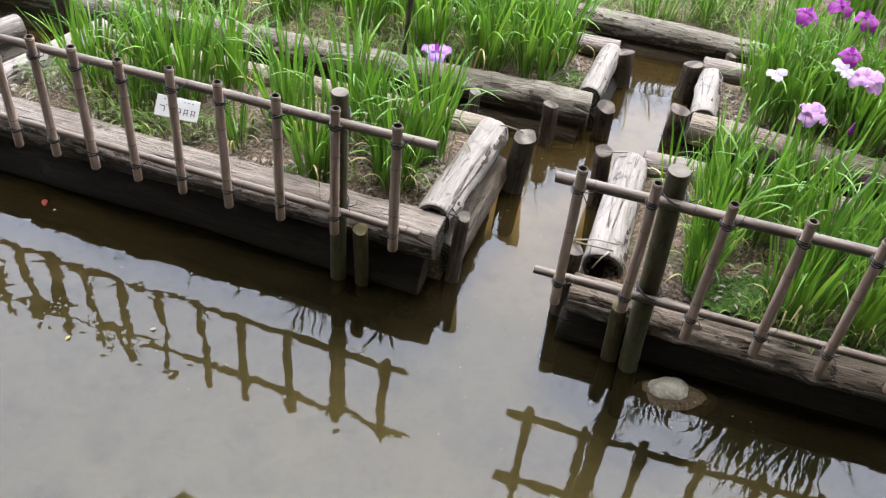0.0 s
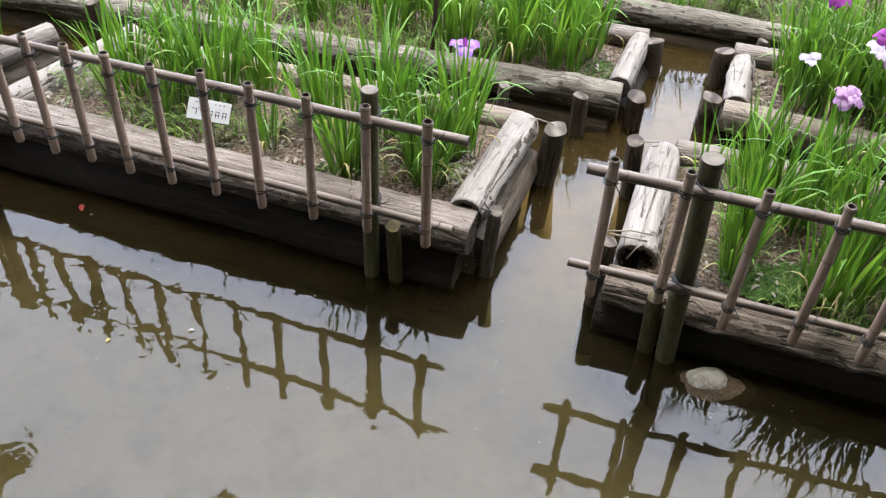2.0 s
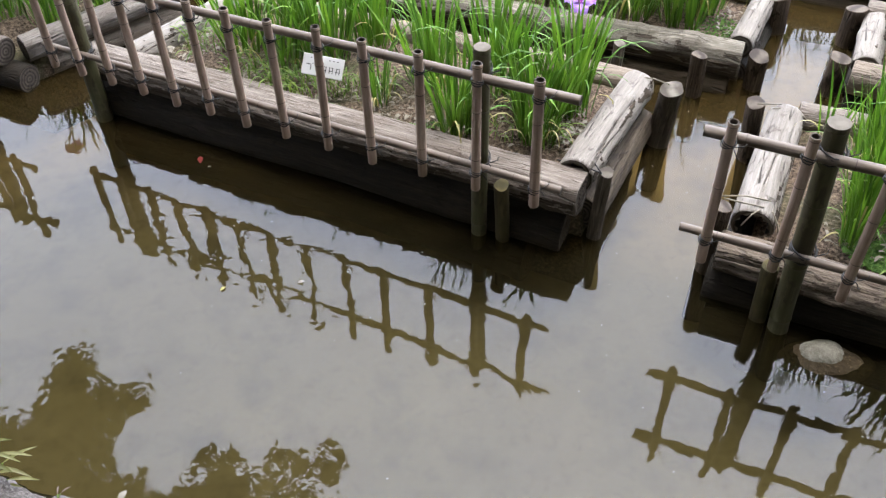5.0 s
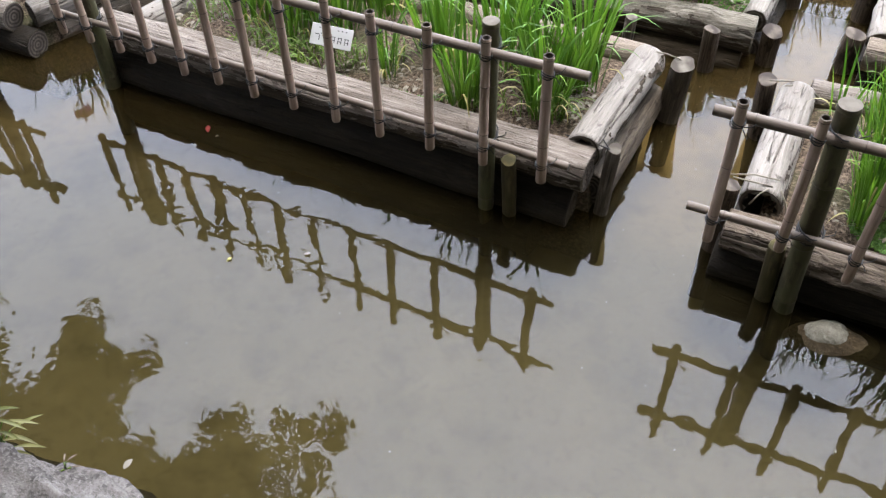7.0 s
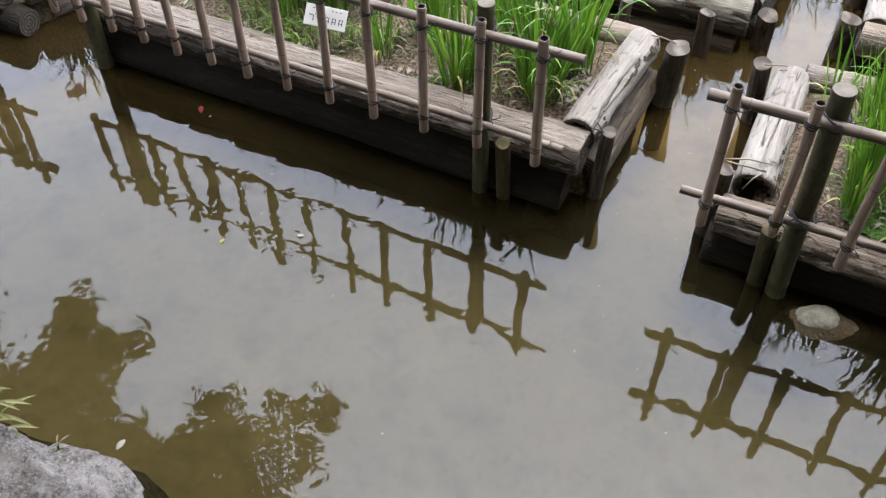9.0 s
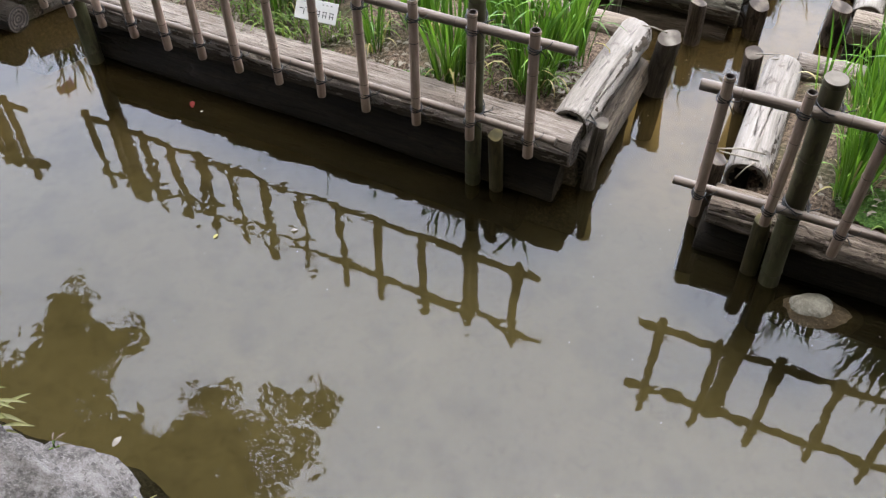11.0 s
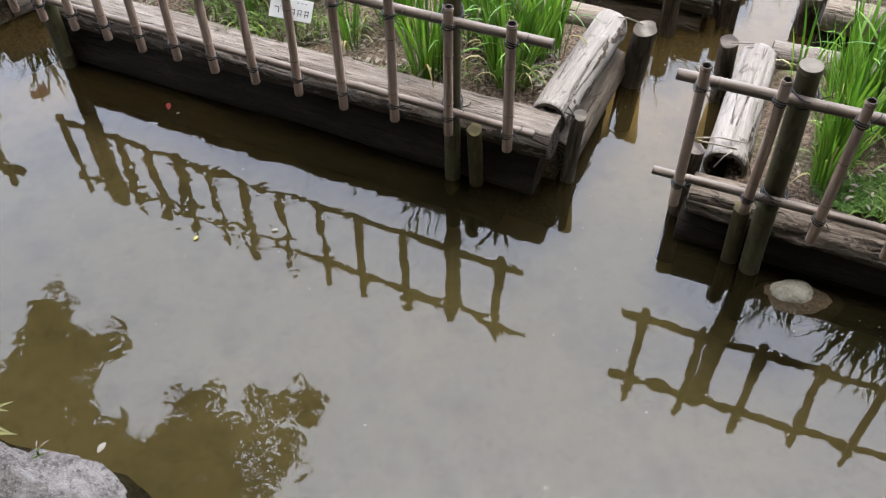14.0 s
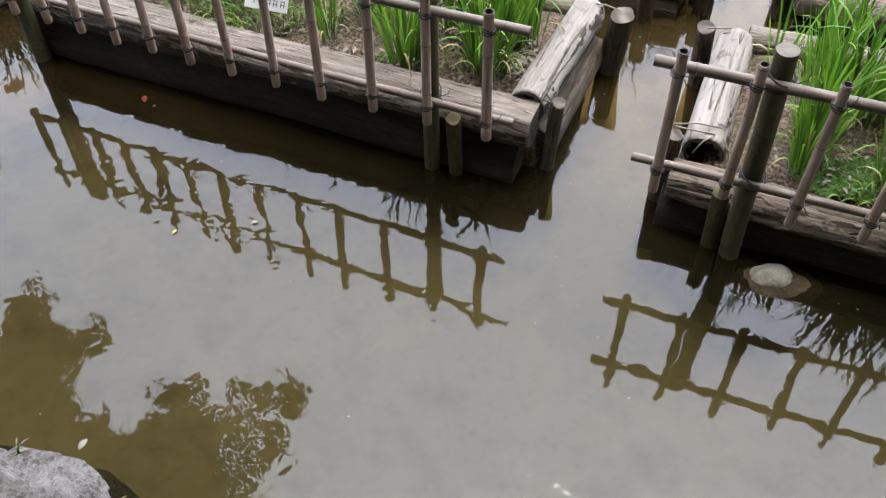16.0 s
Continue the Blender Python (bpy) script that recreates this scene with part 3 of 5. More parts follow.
def tube(bm, pts, r, seg=6, taper=None):
    """A round tube through the points."""
    rings = []
    for i, p in enumerate(pts):
        d = (pts[min(i + 1, len(pts) - 1)] - pts[max(i - 1, 0)]).normalized()
        side = d.cross(Vector((0.13, 0.27, 0.95)))
        side = side.normalized() if side.length > 1e-3 else Vector((1, 0, 0))
        up = side.cross(d)
        rr = r * (1 + (taper - 1) * i / (len(pts) - 1)) if taper is not None else r
        rings.append([bm.verts.new(p + rr * (math.cos(2 * math.pi * j / seg) * side + math.sin(2 * math.pi * j / seg) * up)) for j in range(seg)])
    for a, b in zip(rings, rings[1:]):
        for j in range(seg):
            bm.faces.new((a[j], a[(j + 1) % seg], b[(j + 1) % seg], b[j])).smooth = True
    bm.faces.new(rings[0][::-1])
    bm.faces.new(rings[-1])


# ---------------------------------------------------------------- ground and water
def far_ground():
    """One sheet: pond bed, rising to the bank behind the camera and round the garden, out to the horizon."""
    bm = bmesh.new()
    xs = [-2000, -400, -80, -30, -16, -11, -9, -8, -7] + [x * 0.5 for x in range(-13, 14)] + [7, 8, 9, 11, 16, 30, 80, 400, 2000]
    ys = [-2000, -400, -80, -30, -12, -6, -4, -3, -2, -1, -0.4, 0.1, 0.45, 0.8] + [1 + y * 0.5 for y in range(0, 22)] + [13, 15, 20, 30, 80, 400, 2000]
    grid = []
    for y in ys:
        row = []
        for x in xs:
            near = max(0.0, min(1.0, (0.75 - y) / 0.6))
            out = max(0.0, min(1.0, (abs(x) - 7.5) / 1.5), min(1.0, (y - 12) / 2))
            up = max(near, out)
            z = -0.3 + 0.03 * noise.noise(Vector((x * 0.8, y * 0.8, 0))) if up == 0 else -0.3 + up * 1.1 + 0.1 * noise.noise(Vector((x * 0.2, y * 0.2, 3)))
            row.append(bm.verts.new((x, y, z)))
        grid.append(row)
    for a, b in zip(grid, grid[1:]):
        for j in range(len(xs) - 1):
            f = bm.faces.new((a[j], a[j + 1], b[j + 1], b[j]))
            f.smooth = True
            c = f.calc_center_median()
            f.material_index = 1 if (c.y < 0.8 or abs(c.x) > 7.4 or c.y > 11.9) else 0
    ob = new("ground", mesh_of("ground", bm, M_BED, M_GRASS))
    return tagged(ob, "brown muddy pond bed rising to an earth bank", "ground", kind="structure")


far_ground()
bm = bmesh.new()
bmesh.ops.create_grid(bm, x_segments=4, y_segments=4, size=1, matrix=Matrix.Translation((0, 6, 0)) @ Matrix.Diagonal((9, 6.5, 1, 1)))
water = new("water", mesh_of("water", bm, M_WATER))
water.visible_shadow = False
tagged(water, "still shallow brown pond water reflecting a grey sky", "water", kind="structure")


def soil_bed(corners, top, seed, label):
    """A bed of soil inside its log border: an uneven top and sides that go down to the pond floor."""
    bm = bmesh.new()
    a, b, c, d = (Vector(p) for p in corners)
    nu, nv = 44, 16
    grid = []
    for j in range(nv + 1):
        row = []
        for i in range(nu + 1):
            p = a.lerp(b, i / nu).lerp(d.lerp(c, i / nu), j / nv)
            edge = min(i, nu - i, j * 2, (nv - j) * 2) / 6
            h = top + 0.028 * noise.noise(Vector((p.x * 4, p.y * 4, seed))) + 0.014 * noise.noise(Vector((p.x * 15, p.y * 15, seed)))
            h -= 0.03 * max(0.0, 1 - edge)
            row.append(bm.verts.new((p.x, p.y, h)))
        grid.append(row)
    for r0, r1 in zip(grid, grid[1:]):
        for i in range(nu):
            bm.faces.new((r0[i], r0[i + 1], r1[i + 1], r1[i])).smooth = True
    rim = grid[0] + [r[-1] for r in grid[1:]] + grid[-1][-2::-1] + [r[0] for r in grid[-2:0:-1]]
    mid = sum((v.co for v in rim), Vector()) / len(rim)
    low = [bm.verts.new((v.co.x + 0.1 * (1 if v.co.x > mid.x else -1), v.co.y + 0.05 * (1 if v.co.y > mid.y else -1), -0.4)) for v in rim]
    for i in range(len(rim)):
        k = (i + 1) % len(rim)
        bm.faces.new((rim[k], rim[i], low[i], low[k]))
    bmesh.ops.recalc_face_normals(bm, faces=bm.faces)
    ob = new("soil_bed", mesh_of("soil_bed", bm, M_SOIL))
    return tagged(ob, label, "soil", kind="structure")


BEDS = {
    "near_left": (((-2.42, 3.76), (0.02, 3.08), (0.22, 3.86), (-1.93, 4.42)), 0.27),
    "near_right": (((0.74, 2.90), (2.65, 2.38), (2.75, 3.34), (0.94, 3.72)), 0.27),
    "far_middle": (((-3.6, 5.28), (0.78, 4.40), (0.95, 4.98), (-3.3, 5.92)), 0.17),
    "far_right": (((1.40, 4.26), (2.9, 3.82), (3.1, 4.50), (1.54, 4.86)), 0.17),
    "back": (((-2.0, 6.25), (4.2, 4.67), (5.0, 7.0), (-1.5, 8.2)), 0.15),
    "outer_left": (((-5.2, 4.46), (-3.0, 3.84), (-2.48, 4.5), (-4.8, 5.2)), 0.15),
}
for i, (corners, top) in enumerate(BEDS.values()):
    soil_bed(corners, top, i * 3.7, "damp brown soil with litter inside a log border")

# ---------------------------------------------------------------- logs
W = "weathered grey round log lying along the bed edge"
D = "wet log half in the water, coloured dark under another log"
P = "peeled pale log with knots and cracks on the bed edge"
# near left bed
# the flakes from -88 to 8 darken the lower front in place of shade
lay_log((0.040, 3.034, 0.268), (-2.495, 3.747, 0.268), 0.09, M_LOG, "weathered grey log, worn flat on top, edging the bed", wob=0.16, knots=12, square=2.3, flat=0.12, seg=64, ridge=0.07,
        bark=[(-88, 8, -0.3), (8, 30, 0.2)], checks=[(112, 0.05, 0.55, 0.005, 0.012), (75, 0.3, 1.1, 0.004, 0.01), (125, 0.9, 1.7, 0.005, 0.012), (95, 1.5, 2.3, 0.004, 0.01)])
lay_log((0.0, 3.075, 0.055), (-2.47, 3.775, 0.055), 0.122, M_LOG_WET_SHADE, D, M_END_DAMP, wob=0.14, knots=8)
lay_log((-0.003, 3.115, 0.305), (0.258, 3.88, 0.267), 0.084, M_LOG_PALE, "peeled pale log with knots, bark remnants and a hollow end", M_END_PALE, hollow=1, knots=4, seg=80, fine=0.02,
        wob=0.1, stubs=[(0.56, 118, 0.016, 0.022), (0.70, 165, 0.02, 0.026), (0.45, 150, 0.01, 0.02)], bark=[(128, 215, 0.2)], checks=[(128, 0.1, 0.62, 0.004, 0.01), (95, 0.02, 0.25, 0.004, 0.008)])
lay_log((0.05, 3.12, 0.09), (0.28, 3.84, 0.09), 0.092, M_LOG_SIDE, "damp tan log half in the water under another log")
lay_log((0.25, 3.915, 0.25), (-1.95, 4.46, 0.25), 0.068, M_LOG_TAN, W)
lay_log((0.2, 3.93, 0.07), (-1.95, 4.47, 0.07), 0.085, M_LOG_WET_SHADE, D)
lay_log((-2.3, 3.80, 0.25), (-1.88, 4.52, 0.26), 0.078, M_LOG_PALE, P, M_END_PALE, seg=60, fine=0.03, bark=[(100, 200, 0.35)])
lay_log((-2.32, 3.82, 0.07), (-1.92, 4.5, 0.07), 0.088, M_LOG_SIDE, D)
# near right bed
# the flakes from 172 to 262 put shade on the lower front
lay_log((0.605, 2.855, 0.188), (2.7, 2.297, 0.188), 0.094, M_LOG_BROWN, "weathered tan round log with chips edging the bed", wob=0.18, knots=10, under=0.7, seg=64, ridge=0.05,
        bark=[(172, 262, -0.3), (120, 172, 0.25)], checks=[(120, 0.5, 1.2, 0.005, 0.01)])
lay_log((0.60, 2.90, 0.02), (2.7, 2.34, 0.02), 0.115, M_LOG_WET_SHADE, D)
lay_log((0.745, 2.945, 0.262), (0.935, 3.70, 0.262), 0.088, M_LOG_PALE, "peeled pale log with a long crack and a hollow end", M_END_PALE, hollow=1, knots=2, seg=80, fine=0.02,
        bark=[(130, 210, 0.3)], checks=[(97, 0.02, 0.6, 0.0045, 0.02), (125, 0.2, 0.7, 0.004, 0.01), (70, 0.1, 0.5, 0.004, 0.008)])
lay_log((0.74, 2.95, 0.08), (0.93, 3.68, 0.08), 0.09, M_LOG_WET_SHADE, D)
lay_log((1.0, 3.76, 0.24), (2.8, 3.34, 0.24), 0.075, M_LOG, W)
lay_log((1.0, 3.77, 0.06), (2.8, 3.35, 0.06), 0.08, M_LOG_WET_SHADE, D)
# unseen logs added under water to paint the black shade band by the near beds
S = "black log added under water for the dark shade band"
lay_log((-0.16, 3.066, -0.14), (-2.46, 3.715, -0.14), 0.13, M_LOG_WET_SHADE, S)
lay_log((0.62, 2.86, -0.15), (2.7, 2.31, -0.15), 0.12, M_LOG_WET_SHADE, S)
# far middle bed
# the first band of flakes stands in for shade on the lower front
lay_log((0.80, 4.36, 0.155), (-3.6, 5.24, 0.155), 0.084, M_LOG_MOSSY, "thick grey mossy log, bowed and knotty, edging the bed", knots=9, wob=0.16, ridge=0.05,
        stubs=[(0.27, 80, 0.03, 0.06), (0.36, 40, 0.02, 0.05)], bark=[(-85, 15, -0.3), (15, 60, 0.3)])
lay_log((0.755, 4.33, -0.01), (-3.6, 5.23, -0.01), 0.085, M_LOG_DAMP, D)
lay_log((0.79, 4.45, 0.175), (0.955, 4.97, 0.175), 0.066, M_LOG_PALE, P, M_END_PALE, seg=60, fine=0.03, bark=[(100, 200, 0.3)])
lay_log((0.79, 4.43, 0.02), (0.97, 4.97, 0.02), 0.075, M_LOG_WET_SHADE, D)
lay_log((1.01, 4.99, 0.185), (-3.3, 5.93, 0.185), 0.055, M_LOG, W)
# far right bed
lay_log((1.33, 4.27, 0.16), (2.95, 3.77, 0.16), 0.082, M_LOG_TAN, W)
lay_log((1.34, 4.28, 0.0), (2.95, 3.78, 0.0), 0.08, M_LOG_WET_SHADE, D)
lay_log((1.41, 4.33, 0.17), (1.535, 4.80, 0.17), 0.072, M_LOG_PALE, P, M_END_PALE, seg=60, fine=0.03, bark=[(100, 200, 0.35)], checks=[(80, 0.05, 0.4, 0.004, 0.01)])
lay_log((1.41, 4.33, 0.02), (1.535, 4.80, 0.02), 0.075, M_LOG_WET_SHADE, D)
lay_log((1.50, 4.91, 0.17), (3.15, 4.48, 0.17), 0.065, M_LOG, W)
# back bed
# here too the first flake band shades the lower front by colour
lay_log((4.2, 4.64, 0.125), (-2.0, 6.19, 0.125), 0.078, M_LOG_MOSSY, W, knots=6, wob=0.12, ridge=0.05, bark=[(-85, 20, -0.1), (20, 70, 0.3)])
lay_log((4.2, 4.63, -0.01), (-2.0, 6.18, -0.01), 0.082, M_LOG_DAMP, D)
# outer left bed
lay_log((-2.989, 3.889, 0.19), (-2.40, 4.61, 0.19), 0.07, M_LOG_GREY, "pale grey log with a sawn end on the bed edge", M_END, knots=5)
lay_log((-2.933, 3.975, 0.05), (-2.42, 4.60, 0.05), 0.07, M_LOG_TAN, "damp tan log half in the water under another log", M_END)
lay_log((-2.945, 3.795, 0.06), (-5.2, 4.38, 0.06), 0.075, M_LOG_WET_SHADE, D)
lay_log((-3.05, 3.83, 0.2), (-5.2, 4.38, 0.2), 0.075, M_LOG, W)


# ---------------------------------------------------------------- posts
def wooden_post(x, y, top, r, mat=M_POST, end=M_END, label="", lean=(0, 0)):
    bm = pole_bm(top + 0.4, r, x * 3 + y, seg=20, wob=0.26, cut=0.22)
    ob = new("wooden_post", mesh_of("wooden_post", bm, mat, end, M_HOLLOW))
    ob.matrix_basis = pose(x, y, 0, 3.0 * math.sin(x * 37), 3.5 * math.cos(y * 53), 0) @ pose(0, 0, -0.4, 0, 0, (x * 977) % 360)
    return tagged(ob, label or "dark round wooden post standing in the water", "post", "posts holding the logs")


wooden_post(0.112, 3.075, 0.36, 0.034, M_POST_PALE, M_END_PALE, "slim dark post with a pale sawn top")
wooden_post(0.39, 3.80, 0.335, 0.056, M_POST_PALE, M_END_PALE, "round brown wooden post with a pale sawn top")
wooden_post(-0.288, 3.004, 0.325, 0.034, M_STUB, M_MOSS, "short mossy bamboo stub in the water")
wooden_post(0.59, 2.94, 0.37, 0.046)
wooden_post(0.815, 3.73, 0.32, 0.046)
wooden_post(0.79, 2.69, 0.29, 0.033, M_STUB, M_MOSS, "short mossy bamboo stub in the water")
wooden_post(1.04, 4.92, 0.215, 0.062)
wooden_post(0.885, 4.345, 0.2, 0.055)
wooden_post(0.575, 4.232, 0.25, 0.042)
wooden_post(1.275, 4.36, 0.21, 0.058)
wooden_post(1.425, 4.84, 0.23, 0.06)
wooden_post(0.148, 4.13, 0.335, 0.032, M_POST_PALE, M_END_PALE, "slim half-peeled post behind the bed")
wooden_post(1.67, 4.99, 0.22, 0.034)
wooden_post(1.08, 3.80, 0.28, 0.036)
wooden_post(-2.2, 4.82, 0.3, 0.05)
wooden_post(-2.68, 3.98, 0.26, 0.036)
wooden_post(-0.26, 4.62, 1.3, 0.014, M_POST, M_END, "thin dark upright stake among the irises")


# ---------------------------------------------------------------- bamboo fences
def bamboo_fence(stakes, tops, bottoms, rails, posts, label):
    """A low fence: upright stakes lashed to two rails, with thicker posts standing in the water."""
    x0, y0 = stakes[0]
    fence = empty("bamboo_fence", pose(x0, y0, 0), label, "fence", "bamboo fences")
    rnd = random.Random(len(stakes))
    for (ax, ay, az), (bx, by, bz), r in rails:
        p, q = Vector((ax - x0, ay - y0, az)), Vector((bx - x0, by - y0, bz))
        length = (q - p).length
        nodes = []
        z = rnd.uniform(0.1, 0.3)
        while z < length - 0.05:
            nodes.append(z)
            z += rnd.uniform(0.27, 0.36)
        m = Matrix.Translation(p) @ (q - p).to_track_quat("Z", "Y").to_matrix().to_4x4()
        part("rail", pole_bm(length, r, ax * 3, nodes, open_top=True, lift=0.06), (M_RAIL, M_END, M_HOLLOW, M_NODE), fence, "grey-brown bamboo rail", m)
    for i, (x, y) in enumerate(stakes):
        zt, zb = tops(i) + rnd.uniform(-0.008, 0.008), bottoms(i) + rnd.uniform(-0.006, 0.006)
        length = zt - zb
        nodes = [length - 0.012] + [z for z in (rnd.uniform(0.14, 0.2), rnd.uniform(0.36, 0.44)) if z < length - 0.05]
        bm = pole_bm(length, 0.0205 * rnd.uniform(0.92, 1.06), i * 1.7 + x, nodes, open_top=True)
        stake = part("stake", bm, (M_BAMBOO, M_END, M_HOLLOW, M_NODE), fence, "", pose(x - x0, y - y0, zb, rnd.uniform(-0.8, 0.8), rnd.uniform(-0.8, 0.8), rnd.uniform(-25, 25)))
        for (ax, ay, az), (bx, by, bz), r in rails:
            k = (x - ax) / (bx - ax)
            zr = az + k * (bz - az) - zb
            part("lashing", ring_bm(0.0235, 0.0255, 0.0024, 3, i * 3 + int(az * 100)), M_CORD, stake, "black cord lashing",
                 pose(0, 0.004, zr, 0, 14, rnd.uniform(-20, 20)))
    for x, y, top, r, *lean in posts:
        length = top + 0.4
        bm = pole_bm(length, r, x * 2.3, [0.47, 0.77, 1.08, length - 0.02], seg=18, open_top=False, lift=0.05)
        post = part("post", bm, (M_BPOST, M_END_PALE, M_HOLLOW, M_NODE), fence, "thick mossy bamboo post", pose(x - x0, y - y0, 0, 0, lean[0] if lean else 0) @ pose(0, 0, -0.4))
        for (ax, ay, az), (bx, by, bz), rr in rails:
            k = (x - ax) / (bx - ax)
            part("lashing", ring_bm(r + 0.005, r + 0.018, 0.0032, 3, int(x * 100)), M_CORD, post, "black cord lashing", pose(0, -0.012, az + k * (bz - az) + 0.4, 0, 12, 0))
    return fence


LEFT = [(-0.155, 2.853), (-0.403, 2.927), (-0.633, 2.981), (-0.864, 3.040), (-1.075, 3.102), (-1.284, 3.155), (-1.488, 3.213),
        (-1.683, 3.279), (-1.868, 3.331), (-2.053, 3.386), (-2.24, 3.452), (-2.42, 3.507), (-2.59, 3.562)]
bamboo_fence(LEFT, lambda i: 0.955 - 0.0035 * i, lambda i: 0.346 - 0.0012 * i,
             [((-0.005, 2.852, 0.880), (-2.66, 3.622, 0.815), 0.0195), ((-0.045, 2.862, 0.432), (-2.66, 3.622, 0.415), 0.0165)],
             [(-0.396, 3.032, 0.963, 0.036), (-2.44, 3.60, 1.0, 0.042)],
             "low bamboo fence lashed with black cord, by the log edge")
RIGHT = [(0.507, 2.637), (0.760, 2.588), (1.008, 2.512), (1.26, 2.45), (1.497, 2.39), (1.74, 2.33), (1.98, 2.27), (2.22, 2.21)]
bamboo_fence(RIGHT, lambda i: 1.013, lambda i: 0.345 if i != 1 else 0.38,
             [((0.425, 2.697, 0.912), (2.4, 2.205, 0.915), 0.021), ((0.414, 2.701, 0.452), (2.4, 2.205, 0.44), 0.017)],
             [(0.878, 2.648, 1.022, 0.042, -2.2)],
             "low bamboo fence lashed with black cord, by the log edge")


# ---------------------------------------------------------------- iris plants
def blade_mesh(name, length, width, bend, tip, seed, mat, twist=0.0):
    """One sword leaf along z that arches towards x, folded along its middle."""
    bm = bmesh.new()
    n = 9
    rows = []
    x = z = 0.0
    ang = 0.0
    for i in range(n + 1):
        t = i / n
        w = width * (0.55 + 0.75 * t) * (1 - t ** 3.2) if t > 0.02 else width * 0.55
        w = max(w, 0.0006)
        ct, st = math.cos(twist * t), math.sin(twist * t)
        mid = Vector((x - 0.12 * w * ct, 0.12 * w * st, z))
        rows.append([bm.verts.new((x + w / 2 * st, w / 2 * ct, z)), bm.verts.new(mid), bm.verts.new((x - w / 2 * st, -w / 2 * ct, z))])
        u = max(0.0, min(1.0, (t - 0.3) / 0.7))
        ang = bend * t + tip * u * u * (3 - 2 * u)
        x += math.sin(ang) * length / n
        z += math.cos(ang) * length / n
    for a, b in zip(rows, rows[1:]):
        for k in (0, 1):
            bm.faces.new((a[k], a[k + 1], b[k + 1], b[k])).smooth = True
    return mesh_of(name, bm, mat)


rnd = random.Random(11)
BLADES = []
for i in range(22):
    droop = rnd.random()
    BLADES.append(blade_mesh("leaf", rnd.uniform(0.40, 0.66), rnd.uniform(0.013, 0.021), rnd.uniform(0.02, 0.22),
                             rnd.uniform(0.7, 1.9) if droop > 0.84 else rnd.uniform(0, 0.28), i, M_LEAF, rnd.uniform(-0.7, 0.7)))
DRY = [blade_mesh("dry_leaf", rnd.uniform(0.22, 0.4), rnd.uniform(0.010, 0.015), rnd.uniform(0.5, 1.1), rnd.uniform(1.5, 3), i, M_LEAF_DRY, 0.8) for i in range(5)]


def blade_pose(rnd, spread, size):
    a = rnd.uniform(0, 2 * math.pi)
    d = spread * math.sqrt(rnd.random())
    lean = rnd.uniform(0, 8) + 15 * (d / spread) ** 2 * rnd.random()
    yaw = math.degrees(a) + rnd.uniform(-60, 60)
    s = size * rnd.uniform(0.72, 1.12)
    return pose(d * math.cos(a), d * math.sin(a), -0.02, 0, 0, yaw) @ pose(0, 0, 0, rnd.uniform(-6, 6), lean, 0) @ Matrix.Diagonal((s, min(1.1, s * 1.05), s, 1))


def iris_plant(x, y, z, count, spread, size, seed, single, dry=2, label="clump of upright green iris leaves growing in the bed"):
    """A clump of sword leaves: separate leaves where it stands near, one joined mesh where it stands far off."""
    rnd = random.Random(seed)
    if single:
        plant = empty("iris_plant", pose(x, y, z), label, "plant", "iris clumps")
        for i in range(count):
            part("leaf", rnd.choice(BLADES), None, plant, "", blade_pose(rnd, spread, size))
        for i in range(dry):
            part("dry_leaf", rnd.choice(DRY), None, plant, "yellow dry leaf", blade_pose(rnd, spread * 1.1, size))
        return plant
    bm = bmesh.new()
    for i in range(count + dry):
        src = rnd.choice(BLADES)
        k = len(bm.verts)
        bm.from_mesh(src)
        bm.verts.ensure_lookup_table()
        bmesh.ops.transform(bm, matrix=blade_pose(rnd, spread, size), verts=bm.verts[k:])
    plant = new("iris_plant", mesh_of("iris_plant", bm, M_LEAF))
    plant.matrix_basis = pose(x, y, z)
    return tagged(plant, label, "plant", "iris clumps")


def petal_mesh(name, length, width, droop, ruffle, seed, mat):
    """A broad ruffled petal along x that arches over and hangs."""
    bm = bmesh.new()
    nu, nv = 8, 6
    rows = []
    x = z = 0.0
    for i in range(nu + 1):
        t = i / nu
        w = width * (0.22 + 0.78 * math.sin(math.pi * min(1.0, 0.12 + t * 0.75)) ** 0.8) * (1 - 0.55 * max(0.0, t - 0.75) / 0.25)
        ang = 0.5 - droop * t
        row = []
        for j in range(nv + 1):
            s = j / nv * 2 - 1
            wave = ruffle * (t ** 1.5) * abs(s) * math.sin(6 * s + 9 * t + seed)
            row.append(bm.verts.new((x, s * w / 2, z - 0.1 * w * s * s + wave)))
        rows.append(row)
        x += math.cos(ang) * length / nu
        z += math.sin(ang) * length / nu
    for a, b in zip(rows, rows[1:]):
        for j in range(nv):
            bm.faces.new((a[j], a[j + 1], b[j + 1], b[j])).smooth = True
    return mesh_of(name, bm, mat)


def flower_set(key, outer, inner, droop=2.3):
    return ([petal_mesh("petal", 0.085, 0.082, droop, 0.018, k + key, outer) for k in range(3)],
            [petal_mesh("inner_petal", 0.042, 0.022, -0.9, 0.005, k + key + 7, inner) for k in range(3)])


FLOWERS = {"purple": flower_set(1, M_PURPLE, M_PURPLE), "lilac": flower_set(2, M_LILAC, M_PURPLE, 1.15),
           "pink": flower_set(3, M_PINK, M_PINK, 1.7), "white": flower_set(4, M_WHITE, M_WHITE, 1.0)}


